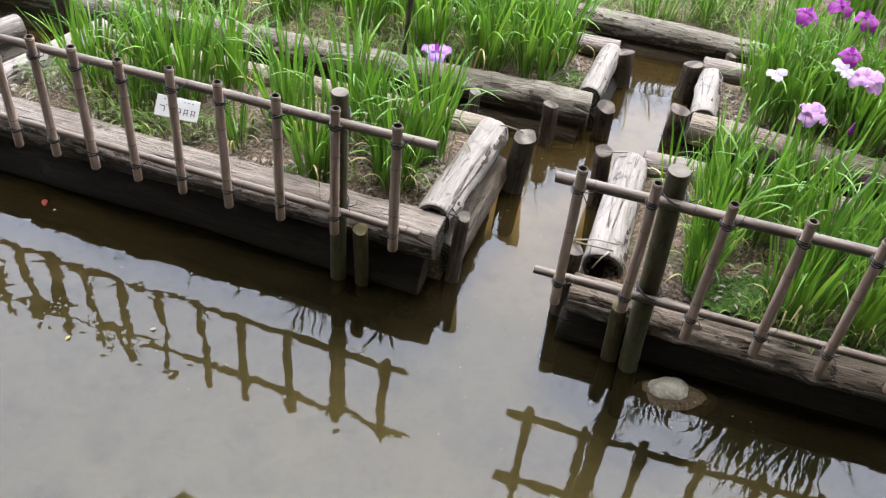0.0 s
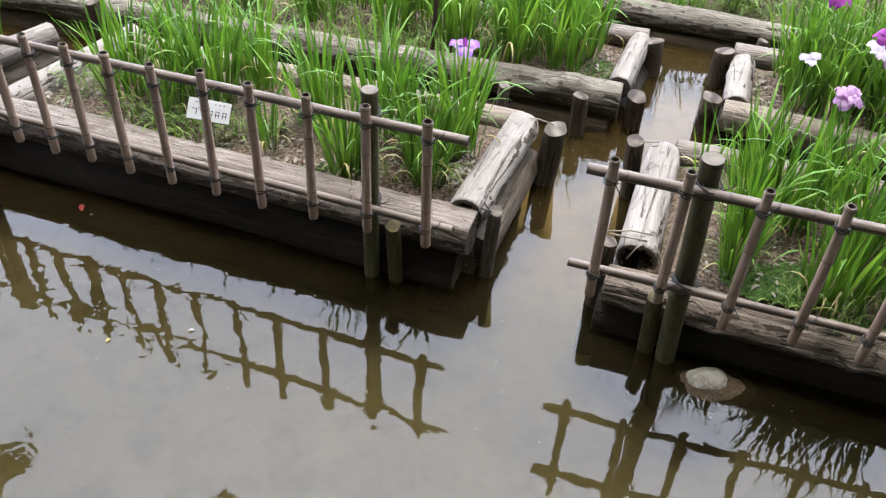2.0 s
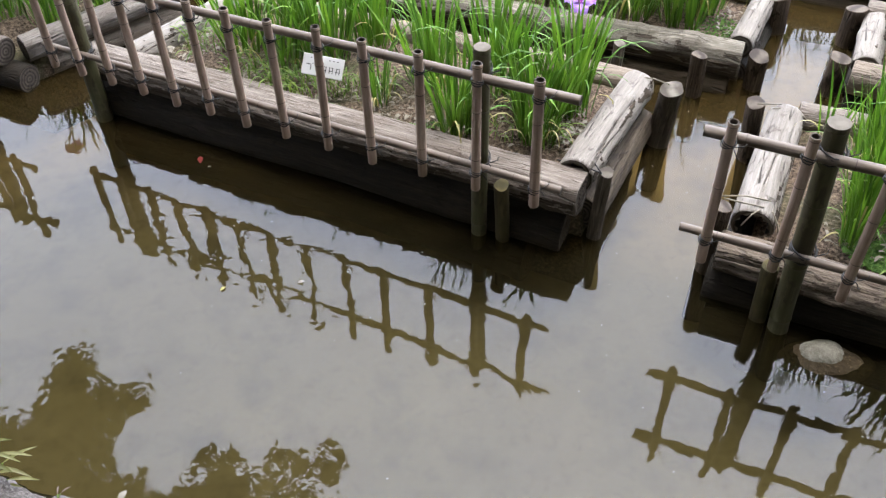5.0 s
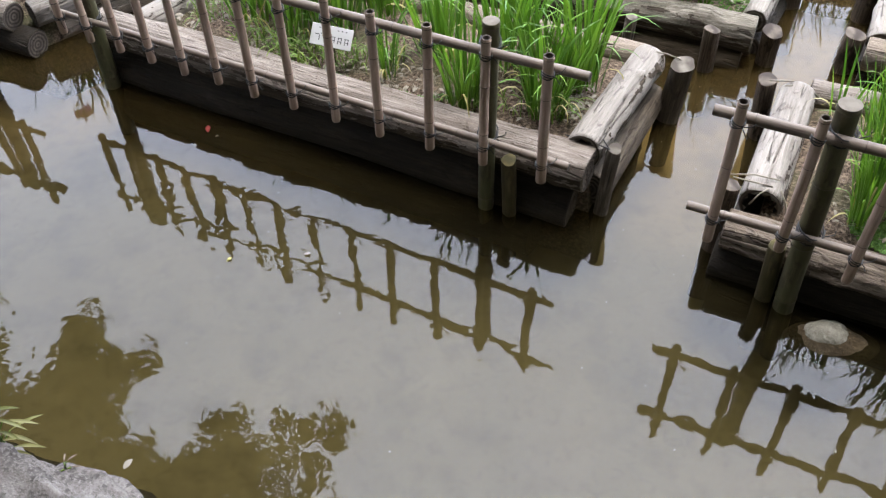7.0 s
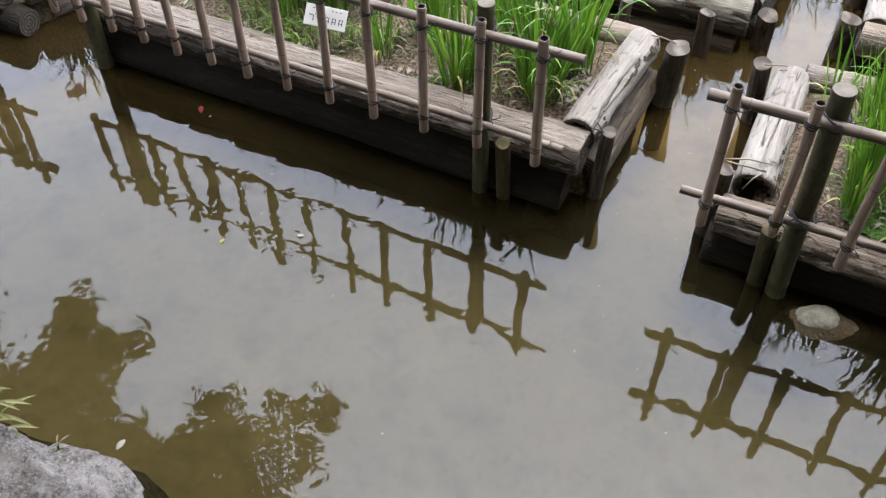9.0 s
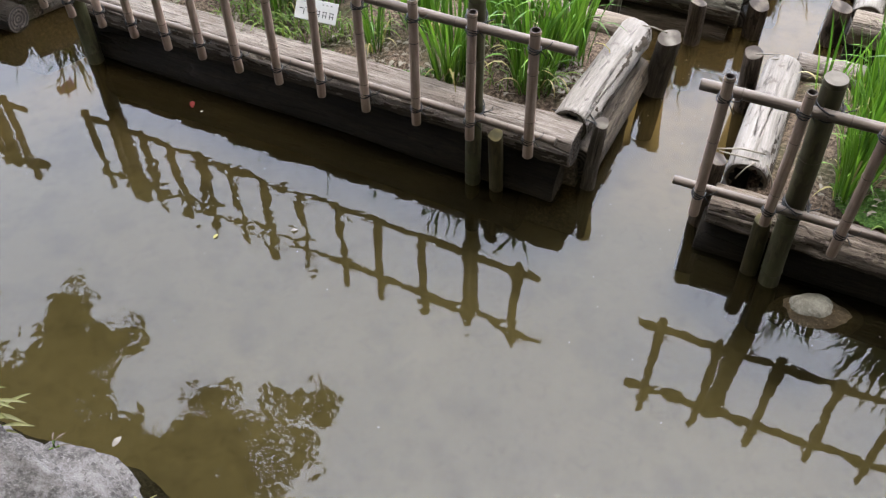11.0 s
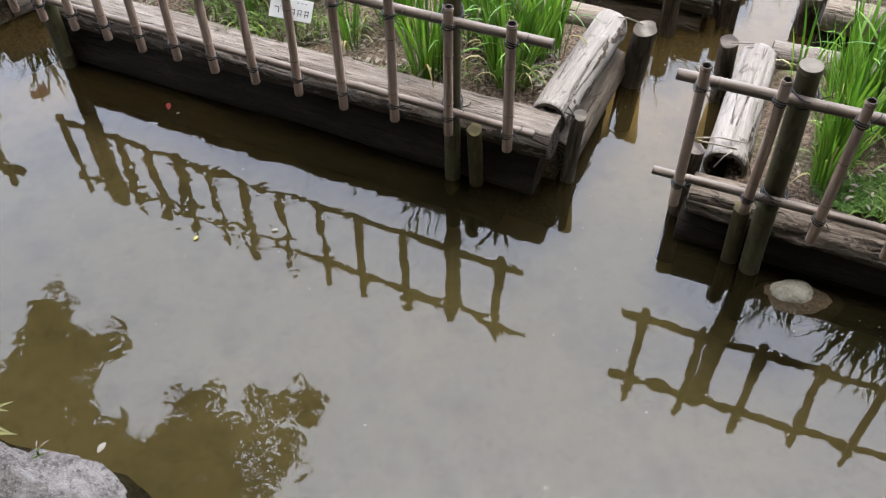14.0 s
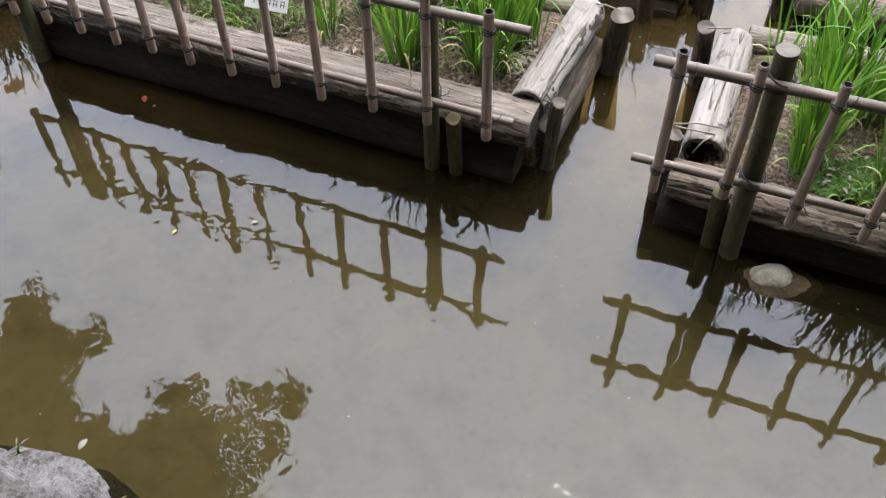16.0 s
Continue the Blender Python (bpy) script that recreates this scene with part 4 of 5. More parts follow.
def iris_bloom(x, y, base, top, colour, size, seed, tilt=(0, 0)):
    """A flowering stalk of its own: stem, bract leaves, three hanging petals (six on a pink one) and three small inner ones."""
    rnd = random.Random(seed)
    words = {"purple": "deep purple", "lilac": "lilac and purple", "pink": "pale pink", "white": "white"}[colour]
    bloom = empty("iris_flower", pose(x, y, base), words + " iris flower open on a tall green stem", "flower", "iris flowers")
    bm = bmesh.new()
    h = top - base
    sway = Vector((rnd.uniform(-0.02, 0.02), rnd.uniform(-0.02, 0.02), 0))
    tube(bm, [Vector((0, 0, -0.02)), Vector((0, 0, h * 0.5)) + sway, Vector((0, 0, h - 0.012))], 0.0045, 6, 0.8)
    part("stem", bm, M_LEAF, bloom, "round green stem")
    part("bract", blade_mesh("bract", 0.09, 0.016, 0.1, 0.1, 1, M_LEAF), None, bloom, "green bract", pose(0, 0, h - 0.09, 0, 4, rnd.uniform(0, 360)))
    outer, inner = FLOWERS[colour]
    turn = rnd.uniform(0, 120)
    head = pose(0, 0, h, tilt[0], tilt[1], turn)
    s = Matrix.Scale(size, 4)
    for k in range(3):
        part("petal", outer[k], None, bloom, "", head @ pose(0, 0, 0, 0, rnd.uniform(-10, 12), 120 * k) @ s)
        part("inner_petal", inner[k], None, bloom, "", head @ pose(0, 0, 0.004, 0, 0, 60 + 120 * k) @ s)
        if colour == "pink":
            part("petal", outer[(k + 1) % 3], None, bloom, "", head @ pose(0, 0, 0.006, 0, rnd.uniform(-30, -8), 60 + 120 * k) @ Matrix.Scale(size * 0.82, 4))
    return bloom


# near left bed
NEAR_LEFT = [(-0.55, 3.42, 85, 0.08, 0.80), (-0.19, 3.40, 80, 0.08, 0.80), (-0.95, 3.56, 16, 0.04, 0.72), (-1.75, 3.98, 75, 0.12, 0.9),
             (-1.30, 3.92, 85, 0.12, 0.98), (-1.10, 4.10, 70, 0.10, 0.9), (-0.42, 3.75, 85, 0.12, 1.0), (-0.05, 3.66, 85, 0.10, 0.98),
             (-0.74, 3.78, 60, 0.10, 0.95), (-1.5, 4.12, 75, 0.12, 0.95), (-1.5, 3.80, 45, 0.10, 0.8), (-0.25, 3.62, 40, 0.08, 0.85)]
for i, (x, y, n, sp, size) in enumerate(NEAR_LEFT):
    iris_plant(x, y, 0.27, n, sp, size, 100 + i, True, 6)
# near right bed
NEAR_RIGHT = [(1.13, 2.92, 55, 0.06, 0.75), (1.2, 3.12, 70, 0.08, 0.9), (1.52, 2.80, 85, 0.12, 0.95), (1.40, 3.28, 85, 0.13, 0.95),
              (1.72, 3.06, 85, 0.13, 1.0), (1.78, 2.72, 70, 0.11, 0.95), (1.28, 3.46, 70, 0.09, 0.85), (1.66, 3.40, 70, 0.12, 0.95),
              (2.0, 2.92, 70, 0.12, 1.0), (2.05, 3.25, 70, 0.12, 1.0), (1.10, 3.55, 6, 0.04, 0.7)]
for i, (x, y, n, sp, size) in enumerate(NEAR_RIGHT):
    iris_plant(x, y, 0.27, n, sp, size, 200 + i, True, 7)
# far beds
FAR = [(0.22, 4.72), (0.50, 4.68), (0.62, 4.86), (-0.12, 4.86), (-0.5, 4.95), (-0.95, 5.02), (-0.3, 5.12), (0.15, 5.02), (-1.4, 5.15),
       (-0.75, 5.25), (-1.75, 5.25), (0.40, 4.98), (-2.2, 5.3), (-2.7, 5.4), (-3.1, 5.5)]
for i, (x, y) in enumerate(FAR):
    iris_plant(x, y, 0.17, 78, 0.12, 0.95, 300 + i, True, 4)
FAR_RIGHT = [(1.80, 4.42), (1.95, 4.36), (2.18, 4.5), (1.80, 4.66), (2.05, 4.66), (2.32, 4.32), (2.55, 4.2), (2.42, 4.5), (2.7, 4.35), (2.2, 4.18)]
for i, (x, y) in enumerate(FAR_RIGHT):
    iris_plant(x, y, 0.17, 78, 0.12, 1.0, 400 + i, True, 4)
for i in range(26):
    u, v = (i % 9) / 8, i // 9
    x = -1.4 + 4.2 * u + 0.16 * math.sin(i * 5.1)
    iris_plant(x, 6.27 - 0.25 * (x + 1.4) + 0.42 * v + 0.12 * math.sin(i * 2.3), 0.14, 45, 0.12, 0.85, 500 + i, False)
for i, (x, y) in enumerate([(2.85, 5.3), (3.1, 5.2), (2.95, 5.6), (3.3, 5.45), (2.7, 5.75), (3.05, 5.95), (3.5, 5.25), (2.85, 6.2)]):
    iris_plant(x, y, 0.14, 60, 0.14, 0.95, 560 + i, False)
for i, (x, y) in enumerate([(-2.95, 4.2), (-2.75, 4.45), (-3.3, 4.25), (-3.15, 4.55), (-3.6, 4.4)]):
    iris_plant(x, y, 0.15, 70, 0.12, 0.85, 600 + i, False)

iris_bloom(-0.055, 3.93, 0.27, 0.66, "lilac", 1.0, 1)
for i, (x, y, top, colour, size) in enumerate([(1.63, 3.56, 0.75, "pink", 1.0), (1.975, 3.91, 0.75, "pink", 1.15), (1.875, 3.96, 0.75, "white", 0.95), (1.96, 4.14, 0.75, "purple", 0.95),
                                               (1.84, 4.53, 0.75, "purple", 1.05), (2.16, 4.55, 0.75, "purple", 1.1), (2.06, 4.67, 0.75, "purple", 1.0), (1.555, 3.92, 0.72, "white", 0.65)]):
    iris_bloom(x, y, 0.17 if y > 3.8 else 0.25, top, colour, size, 20 + i, (8, -10))


def iris_bud(x, y, base, top, mat, words, seed):
    """A closed bud on its stem."""
    bud = empty("iris_bud", pose(x, y, base), words + " iris bud on a green stem", "flower", "iris buds")
    h = top - base
    bm = bmesh.new()
    tube(bm, [Vector((0, 0, -0.02)), Vector((0.01, 0.005, h * 0.5)), Vector((0, 0, h))], 0.0042, 6, 0.8)
    part("stem", bm, M_LEAF, bud, "round green stem")
    bm = bmesh.new()
    bmesh.ops.create_uvsphere(bm, u_segments=10, v_segments=10, radius=1)
    for v in bm.verts:
        t = (v.co.z + 1) / 2
        turn = 2.2 * t
        k = 0.013 * (1.15 - 0.8 * t) * (1 + 0.14 * math.sin(3 * math.atan2(v.co.y, v.co.x) + turn + seed))
        v.co = Vector((v.co.x * k, v.co.y * k, v.co.z * 0.034 + 0.03))
    smooth(bm)
    part("petals", bm, mat, bud, "rolled petals", pose(0, 0, h, 8, 10, seed * 40))
    part("bract", blade_mesh("bract", 0.07, 0.014, 0.1, 0.1, 1, M_LEAF), None, bud, "green bract", pose(0, 0, h - 0.05, 0, 4, seed * 70))
    return bud


M_FADED = petal("faded_petal", (0.3, 0.22, 0.2), (0.2, 0.13, 0.13), (0.1, 0.05, 0.07))
iris_bud(1.83, 3.26, 0.27, 0.60, M_PURPLE, "closed purple", 1)
iris_bud(1.87, 3.655, 0.25, 0.60, M_PURPLE, "closed purple", 2)
iris_bud(1.54, 3.425, 0.27, 0.55, M_FADED, "withered pale", 3)


# ---------------------------------------------------------------- stones, sign and shore
def rock_bm(rx, ry, rz, seed, rough=0.22, sub=4, low=-0.6, facets=0):
    """A boulder: a rough ball, cut by some flat planes where it has broken faces."""
    bm = bmesh.new()
    bmesh.ops.create_icosphere(bm, subdivisions=sub, radius=1)
    off = Vector((seed * 3.3, seed * 1.9, seed))
    rnd = random.Random(seed)
    cuts = [(Vector((rnd.gauss(0, 1), rnd.gauss(0, 1), rnd.uniform(-0.1, 1.2))).normalized(), rnd.uniform(0.66, 0.9)) for _ in range(facets)]
    for v in bm.verts:
        d = v.co.normalized()
        k = 1 + rough * noise.noise(d * 1.3 + off) + rough * 0.5 * noise.noise(d * 3.1 + off)
        k += rough * 0.3 * (0.4 - abs(noise.noise(d * 5 + off))) + rough * 0.16 * noise.noise(d * 13 + off) + rough * 0.1 * noise.noise(d * 30 + off)
        for n, h in cuts:
            a = d.dot(n) * k
            if a > h:
                k *= (h + 0.12 * (a - h)) / a
        if facets:
            lay = 3.2 * noise.noise(Vector((d.x * 1.7, d.y * 1.7, d.z * 6)) + off * 2)
            k *= 1 + 0.075 * (math.floor(lay) + min(1.0, (lay - math.floor(lay)) * 6)) + 0.03 * noise.noise(d * 9 + off)
        v.co = Vector((d.x * rx * k, d.y * ry * k, max(low, d.z) * rz * k))
    smooth(bm)
    return bm


stone = tagged(new("stone", mesh_of("stone", rock_bm(0.098, 0.074, 0.05, 3, 0.14, 4), M_STONE)), "smooth pale stone rising out of the water", "stone")
stone.matrix_basis = pose(1.035, 2.535, -0.02, 0, 0, 8)
sunk = tagged(new("stone", mesh_of("stone", rock_bm(0.185, 0.11, 0.04, 8, 0.12, 4), M_SUNK)), "flat brown silted stone just breaking the water", "stone")
sunk.matrix_basis = pose(1.05, 2.515, -0.029, 0, 0, 4)

shore = tagged(new("rock", mesh_of("rock", rock_bm(0.78, 0.46, 0.31, 5, 0.32, 6, facets=26), M_ROCK)), "rough grey rock with moss and twigs on the shore", "rock")
shore.matrix_basis = pose(-1.69, 1.10, -0.045, 0, 7, -18)
shore2 = tagged(new("rock", mesh_of("rock", rock_bm(0.45, 0.4, 0.3, 9, 0.2, 5, facets=9), M_ROCK)), "rough grey rock set in the earth bank", "rock")
shore2.matrix_basis = pose(-0.9, 0.62, -0.05, 0, 0, 30)


def plant_label():
    """A small board on a stake with rows of dark writing."""
    sign = empty("plant_label", pose(-1.225, 3.60, 0.225), "small white name board on a stake among irises", "sign")
    bm = bmesh.new()
    tube(bm, [Vector((0, 0.012, -0.1)), Vector((0, 0.008, 0.2))], 0.008, 8)
    part("stake", bm, M_BPOST, sign)
    board = pose(0, 0, 0.20, -38, 3.5, -6)
    bm = bmesh.new()
    bmesh.ops.create_cube(bm, size=1, matrix=Matrix.Diagonal((0.205, 0.006, 0.098, 1)))
    bmesh.ops.bevel(bm, geom=bm.edges[:], offset=0.002, segments=1, affect="EDGES")
    plate = part("board", bm, M_SIGN, sign, "white painted board", board)
    strokes = [(-0.07, 0.0, 0.028, 0.005), (-0.058, -0.014, 0.005, 0.03), (-0.05, 0.006, 0.006, 0.006)]
    for cx in (-0.022, 0.01, 0.043, 0.077):
        strokes += [(cx, 0.0, 0.027, 0.004), (cx, -0.016, 0.027, 0.004), (cx - 0.007, -0.014, 0.004, 0.036), (cx + 0.008, -0.012, 0.004, 0.036)]
    strokes += [(x, 0.032, 0.01, 0.005) for x in (-0.062, 0.03, 0.05, 0.07)]
    for x, z, w, h in strokes:
        bm = bmesh.new()
        bmesh.ops.create_cube(bm, size=1, matrix=Matrix.Translation((x, -0.0036, z)) @ Matrix.Diagonal((w * 0.8, 0.0014, h * 0.8, 1)))
        part("bar", bm, M_INK, plate, "black painted bar")
    return sign


plant_label()

# fence of the outer left bed
bamboo_fence([(-3.10, 3.615), (-3.32, 3.675), (-3.54, 3.735), (-3.76, 3.795), (-3.98, 3.855)], lambda i: 0.955, lambda i: 0.345,
             [((-3.01, 3.63, 0.87), (-4.08, 3.92, 0.87), 0.0195), ((-3.0, 3.627, 0.43), (-4.08, 3.92, 0.43), 0.0165)],
             [(-3.30, 3.745, 0.98, 0.04)], "low bamboo fence lashed with black cord, by the outer bed")
iris_bloom(-3.13, 4.21, 0.18, 0.76, "purple", 1.1, 77)


# ---------------------------------------------------------------- low plants and litter
def patch(name, label, category, centre, rx, ry, count, meshes, scale, seed, z, lean=35, mat=None):
    """Many small leaves or bits scattered over an oval, as one mesh."""
    rnd = random.Random(seed)
    bm = bmesh.new()
    for i in range(count):
        a, d = rnd.uniform(0, 2 * math.pi), math.sqrt(rnd.random())
        x, y = rx * d * math.cos(a), ry * d * math.sin(a)
        k = len(bm.verts)
        bm.from_mesh(rnd.choice(meshes))
        bm.verts.ensure_lookup_table()
        s = scale * rnd.uniform(0.6, 1.3)
        m = pose(x, y, 0.012 * noise.noise(Vector((x * 9, y * 9, seed))), 0, 0, rnd.uniform(0, 360)) @ pose(0, 0, 0, rnd.uniform(-12, 12), rnd.uniform(0, lean), 0) @ Matrix.Scale(s, 4)
        bmesh.ops.transform(bm, matrix=m, verts=bm.verts[k:])
    me = mesh_of(name, bm, mat or meshes[0].materials[0])
    for p in me.polygons:
        p.material_index = 0
    ob = new(name, me)
    ob.matrix_basis = pose(centre[0], centre[1], z)
    return tagged(ob, label, category, kind="stuff")


def leaflet(name, length, width, mat, fold=0.25):
    bm = bmesh.new()
    rows = []
    for i in range(5):
        t = i / 4
        w = width * math.sin(math.pi * min(0.97, 0.06 + 0.92 * t)) + 0.0004
        z = 0.35 * length * t - 0.3 * length * t * t
        rows.append([bm.verts.new((length * t, -w / 2, z + fold * w)), bm.verts.new((length * t, 0, z)), bm.verts.new((length * t, w / 2, z + fold * w))])
    for a, b in zip(rows, rows[1:]):
        for k in (0, 1):
            bm.faces.new((a[k], a[k + 1], b[k + 1], b[k])).smooth = True
    return mesh_of(name, bm, mat)


WEEDS = [blade_mesh("weed", 0.16, 0.008, b, t, 0, M_WEED, 0.4) for b, t in ((0.5, 1.5), (0.9, 1.0), (0.3, 2.2))]
ROUND = [leaflet("clover", 0.022, 0.018, M_CLOVER), leaflet("clover", 0.03, 0.016, M_CLOVER)]
BITS = []
for k in range(4):
    bm = bmesh.new()
    tube(bm, [Vector((-0.035, 0, 0.004)), Vector((0, 0.006 * (k - 1.5), 0.007)), Vector((0.035, 0, 0.005))], 0.0016, 4)
    BITS.append(mesh_of("straw", bm, M_STRAW))
M_DEAD = plain("dead_brown_leaf", (0.16, 0.1, 0.06), 0.85, 0.5)
BITS += [leaflet("dead_leaf", 0.04, 0.018, M_DEAD), leaflet("dead_leaf", 0.055, 0.024, M_DEAD), leaflet("dead_leaf", 0.05, 0.018, M_STRAW)]

for i, (x, y, rx, ry, n) in enumerate([(-1.30, 3.62, 0.22, 0.1, 110), (-1.0, 3.66, 0.12, 0.08, 40), (-1.95, 3.95, 0.14, 0.13, 60), (-0.35, 3.4, 0.3, 0.06, 60),
                                       (-0.13, 3.5, 0.05, 0.2, 40), (-1.6, 3.72, 0.2, 0.08, 70), (1.6, 2.7, 0.4, 0.06, 60), (1.62, 2.62, 0.2, 0.05, 30),
                                       (-0.2, 4.78, 0.75, 0.16, 420), (-1.2, 5.0, 0.6, 0.16, 260), (1.2, 5.66, 0.9, 0.2, 420), (2.1, 5.55, 0.6, 0.25, 300), (0.2, 5.95, 0.8, 0.25, 300)]):
    patch("weed_patch", "low green weeds on the bare soil", "weeds", (x, y), rx, ry, n, WEEDS, 1.0, 700 + i, 0.265 if y < 4 else 0.165 if y < 5.4 else 0.14)
for i, (x, y, rx, ry, n) in enumerate([(1.25, 2.92, 0.17, 0.16, 2200), (1.40, 2.88, 0.2, 0.14, 1500), (1.75, 2.62, 0.3, 0.1, 700), (0.68, 4.62, 0.12, 0.2, 350), (-0.4, 4.78, 0.6, 0.1, 500),
                                       (-0.75, 3.45, 0.16, 0.05, 160), (-1.2, 3.52, 0.3, 0.05, 200), (1.9, 5.5, 0.9, 0.14, 600), (0.4, 6.0, 1.2, 0.3, 900)]):
    z = 0.262 if y < 4 else 0.165 if y < 5.3 else 0.145
    patch("groundcover", "small green creeping leaves covering the soil", "groundcover", (x, y), rx, ry, n, ROUND, 0.75, 800 + i, z, 40)
for i, (x, y, rx, ry, n) in enumerate([(-0.4, 3.5, 0.45, 0.2, 170), (-1.3, 3.68, 0.5, 0.14, 220), (-1.9, 3.92, 0.3, 0.2, 200), (-0.75, 3.55, 0.25, 0.14, 170), (-0.03, 3.5, 0.06, 0.2, 90), (1.3, 3.0, 0.35, 0.25, 110),
                                       (1.58, 4.5, 0.08, 0.2, 60), (0.75, 4.68, 0.08, 0.2, 50), (-0.9, 3.6, 0.2, 0.12, 110)]):
    patch("litter", "dry straw and dead leaves scattered on soil", "litter", (x, y), rx, ry, n, BITS, 0.7, 900 + i, 0.272 if y < 4.2 else 0.172, 15)


def strand(name, label, pts, r, mat):
    bm = bmesh.new()
    tube(bm, [Vector(p) for p in pts], r, 5)
    return tagged(new(name, mesh_of(name, bm, mat)), label, name.split("_")[-1])


# straw ties and wire at the ends of the pale logs
for pts in [((0.60, 2.99, 0.375), (0.70, 3.02, 0.362), (0.80, 3.01, 0.354)), ((0.61, 2.98, 0.372), (0.68, 2.985, 0.355), (0.77, 2.97, 0.352)),
            ((0.69, 2.93, 0.28), (0.72, 2.935, 0.338), (0.75, 2.95, 0.355)), ((0.80, 2.95, 0.352), (0.83, 2.93, 0.30), (0.84, 2.905, 0.255)),
            ((0.86, 3.66, 0.352), (0.95, 3.68, 0.35), (1.03, 3.66, 0.30)), ((0.80, 3.72, 0.33), (0.9, 3.70, 0.352), (0.98, 3.71, 0.33)),
            ((0.28, 3.84, 0.345), (0.33, 3.83, 0.348), (0.40, 3.80, 0.343))]:
    strand("straw_tie", "pale dry straw lying across a log end", pts, 0.0035, M_STRAW)
for pts in [((0.112, 3.075, 0.365), (0.02, 3.14, 0.345), (-0.08, 3.17, 0.34)), ((0.112, 3.075, 0.365), (0.06, 3.20, 0.345), (-0.02, 3.24, 0.335)),
            ((-0.02, 3.24, 0.335), (-0.02, 3.19, 0.335), (-0.01, 3.15, 0.30))]:
    strand("tie_wire", "thin dark wire tied round post and log", pts, 0.003, M_CORD)

# leaves and bits afloat
AFLOAT_Y, AFLOAT_R, AFLOAT_P = plain("yellow_leaf", (0.2, 0.18, 0.03)), plain("red_leaf", (0.11, 0.007, 0.003), 0.9), plain("pale_leaf", (0.15, 0.132, 0.1))
for x, y, size, mat, words, turn in [(-1.121, 2.599, 0.03, AFLOAT_P, "pale petal", 20), (-1.434, 2.504, 0.028, AFLOAT_Y, "small yellow leaf", 60), (-1.457, 1.489, 0.045, AFLOAT_P, "pale withered flower", 70),
                                     (-1.816, 3.31, 0.05, AFLOAT_R, "red leaf", 110), (-1.77, 3.285, 0.018, AFLOAT_P, "pale petal", 30), (-0.55, 1.72, 0.012, AFLOAT_P, "pale petal", 0), (0.45, 1.9, 0.011, AFLOAT_P, "pale petal", 40),
                                     (0.1, 2.2, 0.01, AFLOAT_P, "pale petal", 80), (-1.35, 2.95, 0.012, AFLOAT_P, "pale petal", 10)]:
    ob = new("floating_leaf", leaflet("floating_leaf", size, size * 0.55, mat, 0.1))
    ob.matrix_basis = pose(x, y, 0.003, 0, 0, turn)
    tagged(ob, words + " floating on the pond water", "leaf", "leaves afloat")


CRUMB = [leaflet("crumb", 0.011, 0.006, AFLOAT_P, 0.1), leaflet("crumb", 0.007, 0.006, AFLOAT_P, 0.1)]
for i, (x, y, rx, ry, n) in enumerate([(0.55, 3.75, 0.3, 0.35, 26), (1.1, 4.3, 0.25, 0.45, 22), (-0.6, 2.3, 1.2, 0.55, 12), (0.35, 2.85, 0.2, 0.3, 5), (-2.1, 2.9, 0.5, 0.35, 7), (1.3, 2.35, 0.35, 0.1, 8)]):
    patch("floating_debris", "tiny pale petals and crumbs floating on the water", "debris", (x, y), rx, ry, n, CRUMB, 0.8, 950 + i, 0.008, 6)


def shore_plant(x, y, z, leaves, size, mat, seed, label, fan=None):
    rnd = random.Random(seed)
    plant = empty("shore_plant", pose(x, y, z), label, "plant")
    for k in range(leaves):
        bm = bmesh.new()
        a = 2.4 * k + rnd.uniform(-0.4, 0.4) if fan is None else rnd.uniform(*fan)
        h = size * (0.5 + 0.16 * k)
        reach = size * rnd.uniform(0.25, 0.6)
        if fan:
            h, reach = size * (0.15 + 0.3 * k), size * rnd.uniform(0.05, 0.6)
        tip = Vector((math.cos(a) * reach, math.sin(a) * reach, h))
        tube(bm, [Vector((0, 0, -0.08)), Vector((tip.x * 0.3, tip.y * 0.3, h * 0.6)), tip], 0.003, 5)
        stem = part("stem", bm, M_WEED, plant, "thin green stem")
        part("leaf", leaflet("leaf", size * rnd.uniform(0.8, 1.25), size * 0.14, mat), None, plant, "", Matrix.Translation(tip) @ pose(0, 0, 0, 0, rnd.uniform(-10, 25), math.degrees(a)))
    return plant


M_TWIG = plain("withered_leaf", (0.10, 0.075, 0.05), 0.8)
M_SHORE = leaf("pale_green_leaf", (0.07, 0.08, 0.022), (0.115, 0.118, 0.04), (0.165, 0.155, 0.07))
shore_plant(-1.84, 1.43, 0.1, 9, 0.1, M_SHORE, 4, "small shrub with pointed pale green leaves by a rock", (-0.35, 0.75))
shore_plant(-1.24, 1.27, 0.03, 6, 0.04, M_SHORE, 5, "tiny bright green sprout at the rock's foot")
shore_plant(-1.60, 1.40, 0.1, 4, 0.04, M_TWIG, 6, "dry brown twig with withered leaves by a rock")


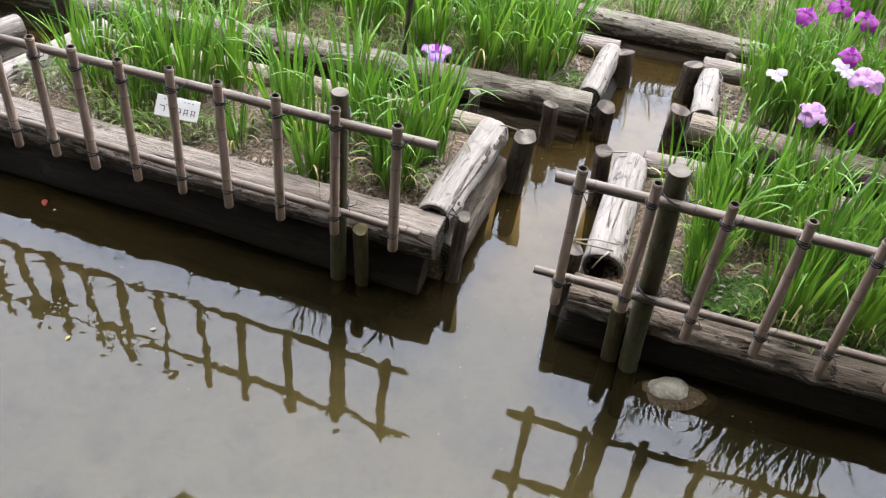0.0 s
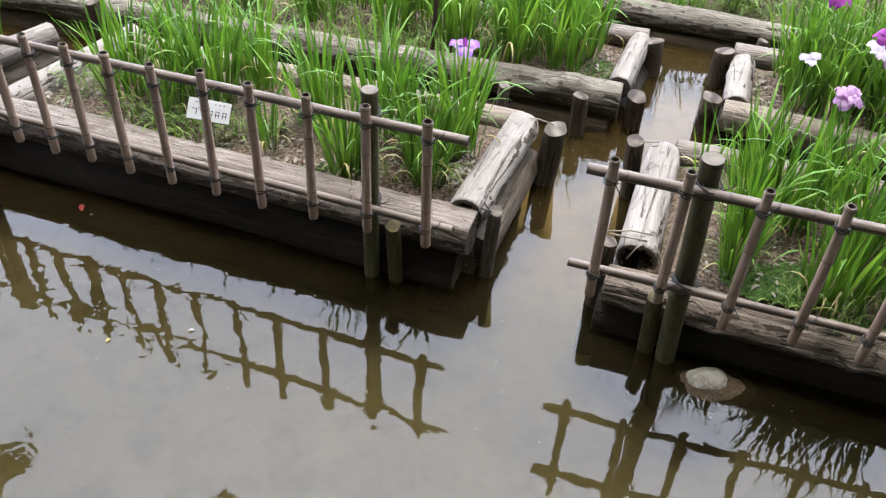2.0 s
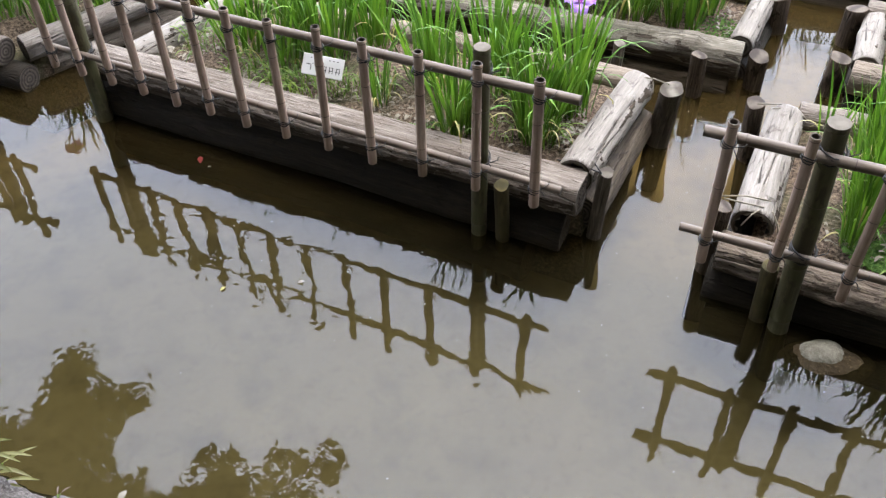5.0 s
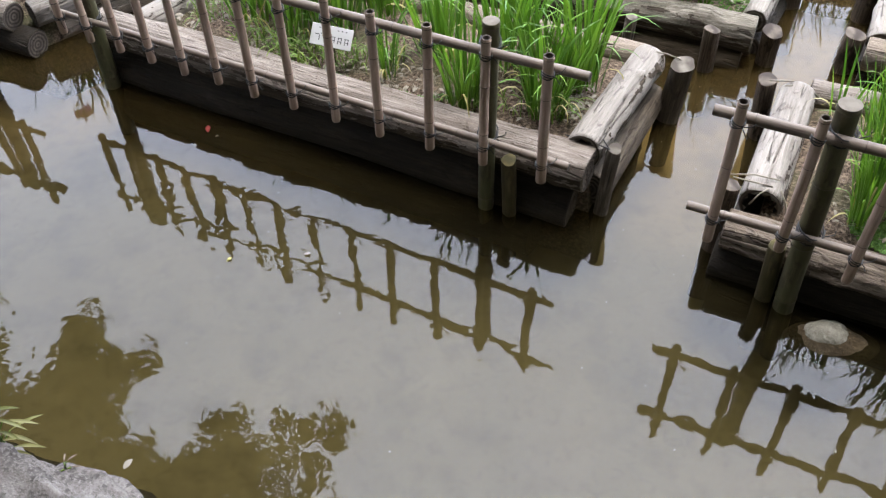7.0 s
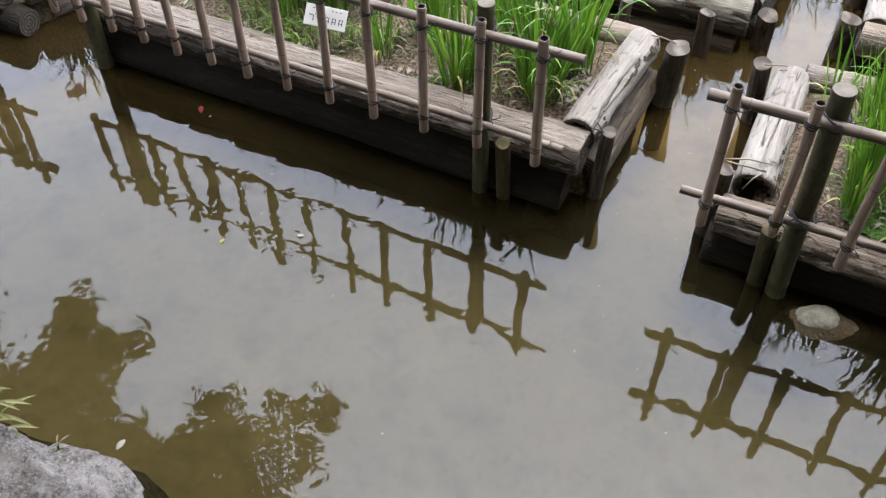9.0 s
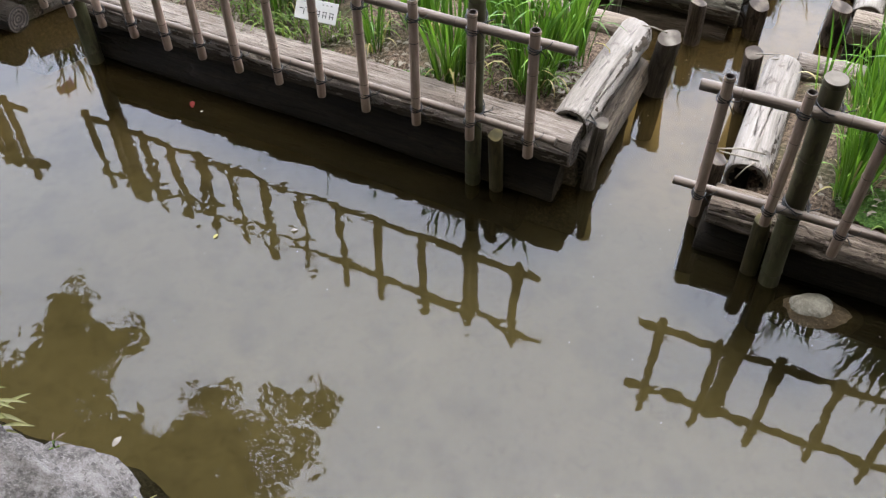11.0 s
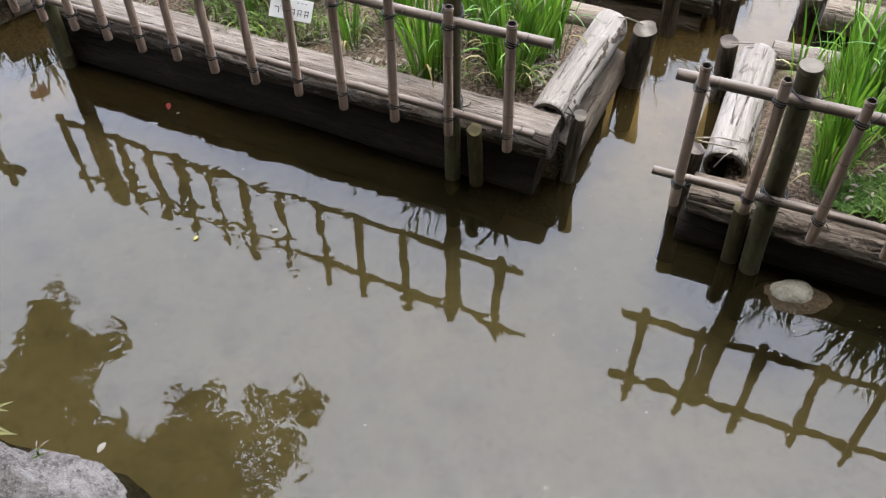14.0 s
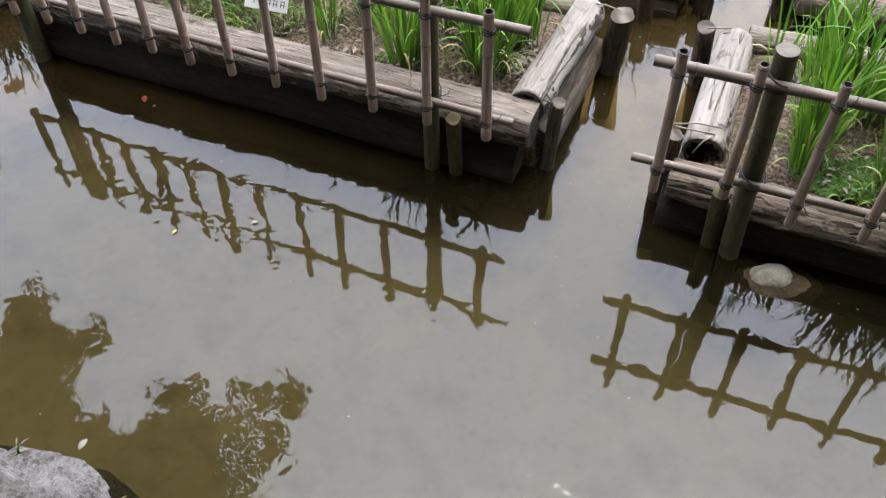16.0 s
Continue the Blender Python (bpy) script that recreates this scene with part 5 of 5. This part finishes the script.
# ---------------------------------------------------------------- trees round the pond
def tree(x, y, base, height, clumps, leaves, leaf_size, seed, label, hubs=()):
    """A tapered leaning trunk with limbs that reach to each clump of the crown, and leaves set singly in the clumps."""
    rnd = random.Random(seed)
    t = empty("tree", pose(x, y, base), label, "tree", "trees on the bank")
    bm = bmesh.new()
    mean = sum((Vector(c[:3]) for c in clumps), Vector()) / len(clumps)
    fork = Vector((mean.x * 0.18, mean.y * 0.18, height * 0.45))
    tube(bm, [Vector((0, 0, -0.3)), Vector((0.05, 0.03, height * 0.2)), fork], 0.2, 10, 0.6)
    part("trunk", bm, M_BARK, t, "dark rough bark")
    bm = bmesh.new()
    for cx, cy, cz, r, *_ in clumps:
        c = Vector((cx, cy, cz))
        mid = fork.lerp(c, 0.5) + Vector((rnd.uniform(-0.3, 0.3), rnd.uniform(-0.3, 0.3), 0.25))
        if hubs:
            hub = min((Vector(h) for h in hubs), key=lambda h: (h - c).length)
            tube(bm, [hub, hub.lerp(c, 0.5) + Vector((0, 0, 0.06)), c], 0.016, 5, 0.4)
            continue
        tube(bm, [fork, mid, c], 0.07, 6, 0.3)
        for k in range(4):
            tip = c + Vector((rnd.uniform(-1, 1), rnd.uniform(-1, 1), rnd.uniform(-0.6, 0.8))) * r * 0.8
            tube(bm, [c, c.lerp(tip, 0.5) + Vector((0, 0, 0.05)), tip], 0.02, 4, 0.3)
    for h in hubs:
        tube(bm, [fork, fork.lerp(Vector(h), 0.5) + Vector((0, 0, 0.3)), Vector(h)], 0.07, 6, 0.4)
    part("limbs", bm, M_BARK, t)
    verts, faces = [], []
    sprigs = []
    for cx, cy, cz, r, *thin in clumps:
        if r < 1:
            for k in range(6 if thin[0] > 0.6 else 4):
                a, h = rnd.uniform(0, 6.28), rnd.uniform(0.85, 1.35)
                sprigs.append((cx + r * h * math.cos(a), cy + r * h * math.sin(a), cz + rnd.uniform(-0.1, 0.1), rnd.uniform(0.07, 0.16)))
    for cx, cy, cz, r, *thin in list(clumps) + sprigs:
        full = leaves * min(1.0, (r / 0.3) ** 2) if thin and leaves > 1000 else leaves
        for k in range(int(full * thin[0] ** 1.7) if thin else leaves if r > 0.18 else 45):
            d = Vector((rnd.gauss(0, 1), rnd.gauss(0, 1), rnd.gauss(0, 1))).normalized() * r * rnd.random() ** 0.45
            d.z *= 0.62
            p = Vector((cx, cy, cz)) + d * (1 + 0.35 * noise.noise(d * 1.2 + Vector((seed, cx, cy))))
            m = Euler((rnd.uniform(-0.8, 0.8), rnd.uniform(-0.8, 0.8), rnd.uniform(0, 6.28))).to_matrix()
            s = leaf_size * rnd.uniform(0.6, 1.3)
            n0 = len(verts)
            for q in ((0, 0, 0), (0.5, -0.26, 0.06), (1, 0, -0.05), (0.5, 0.26, 0.06)):
                verts.append(p + m @ (Vector(q) * s))
            faces.append((n0, n0 + 1, n0 + 2, n0 + 3))
    me = bpy.data.meshes.new("crown")
    me.from_pydata([tuple(v) for v in verts], [], faces)
    me.materials.append(M_TREELEAF)
    part("crown", me, None, t, "dense dark green leaves")
    return t


# the tree on the left bank whose boughs hang over the pond
tree(-8.6, 3.2, 0.75, 6.5, [(0.4, 0.2, 5.0, 1.2),
                             (3.38, 2.43, 4.25, 0.13, 0.8), (3.55, 2.11, 4.25, 0.23, 1), (3.55, 1.75, 4.25, 0.26, 1), (3.94, 1.76, 4.25, 0.28, 1), (4.21, 1.91, 4.25, 0.15, 0.5), (4.34, 1.98, 4.25, 0.07, 0.4), (3.85, 1.34, 4.25, 0.34, 1),
                             (4.18, 1.37, 4.25, 0.2, 0.8), (3.43, 1.23, 4.25, 0.25, 0.7), (3.81, 0.89, 4.25, 0.38, 1), (4.31, 0.76, 4.25, 0.38, 1), (4.69, 0.8, 4.25, 0.22, 1), (5, 0.71, 4.25, 0.29, 1), (5.35, 0.81, 4.25, 0.27, 1),
                             (5.49, 1.36, 4.25, 0.2, 0.6), (5.63, 0.96, 4.25, 0.27, 1), (5.92, 1.12, 4.25, 0.27, 0.5), (6.12, 1.42, 4.25, 0.17, 0.35), (6.37, 1.58, 4.25, 0.12, 0.3),
                             (6.53, 1.5, 4.25, 0.07, 0.25), (5.77, 0.51, 4.25, 0.31, 1), (5.29, 0.34, 4.25, 0.36, 1), (4.77, 0.29, 4.25, 0.41, 1), (4.26, 0.34, 4.25, 0.42, 1), (6.1, 0.66, 4.25, 0.21, 0.4), (6.24, 0.97, 4.25, 0.21, 0.25),
                             (6.38, 0.63, 4.25, 0.18, 0.2)], 1500, 0.07, 41, "leafy tree on the bank with boughs over the pond",
     [(3.7, 1.35, 4.35), (4.4, 0.55, 4.4), (5.5, 0.7, 4.35)])
# unseen grove added behind and beside the camera to block sky light
for i, (x, y) in enumerate([(-7.6, 0.4), (-5.2, -1.8), (-2.6, -2.4), (0.2, -2.6), (2.8, -2.4), (5.4, -1.6), (7.2, 1.0), (8.0, 4.4), (-10.5, 6.5)]):
    rr = random.Random(60 + i)
    clumps = []
    for k in range(22):
        a = rr.uniform(0, 2 * math.pi)
        d = 2.4 * math.sqrt(rr.random())
        z = 0.6 + 9.0 * (k + 0.5) / 22
        ahead = 0.0 if i > 5 else 3.0 * max(0.0, min(1.0, (z - 3.2) / 2.4))
        clumps.append((d * math.cos(a), min(d * math.sin(a), 0.8) + ahead, z, rr.uniform(1.2, 1.7)))
    tree(x, y, 0.75, 8.0, clumps, 1150, 0.27, 70 + i, "tall dense tree added out of view to block sky light")
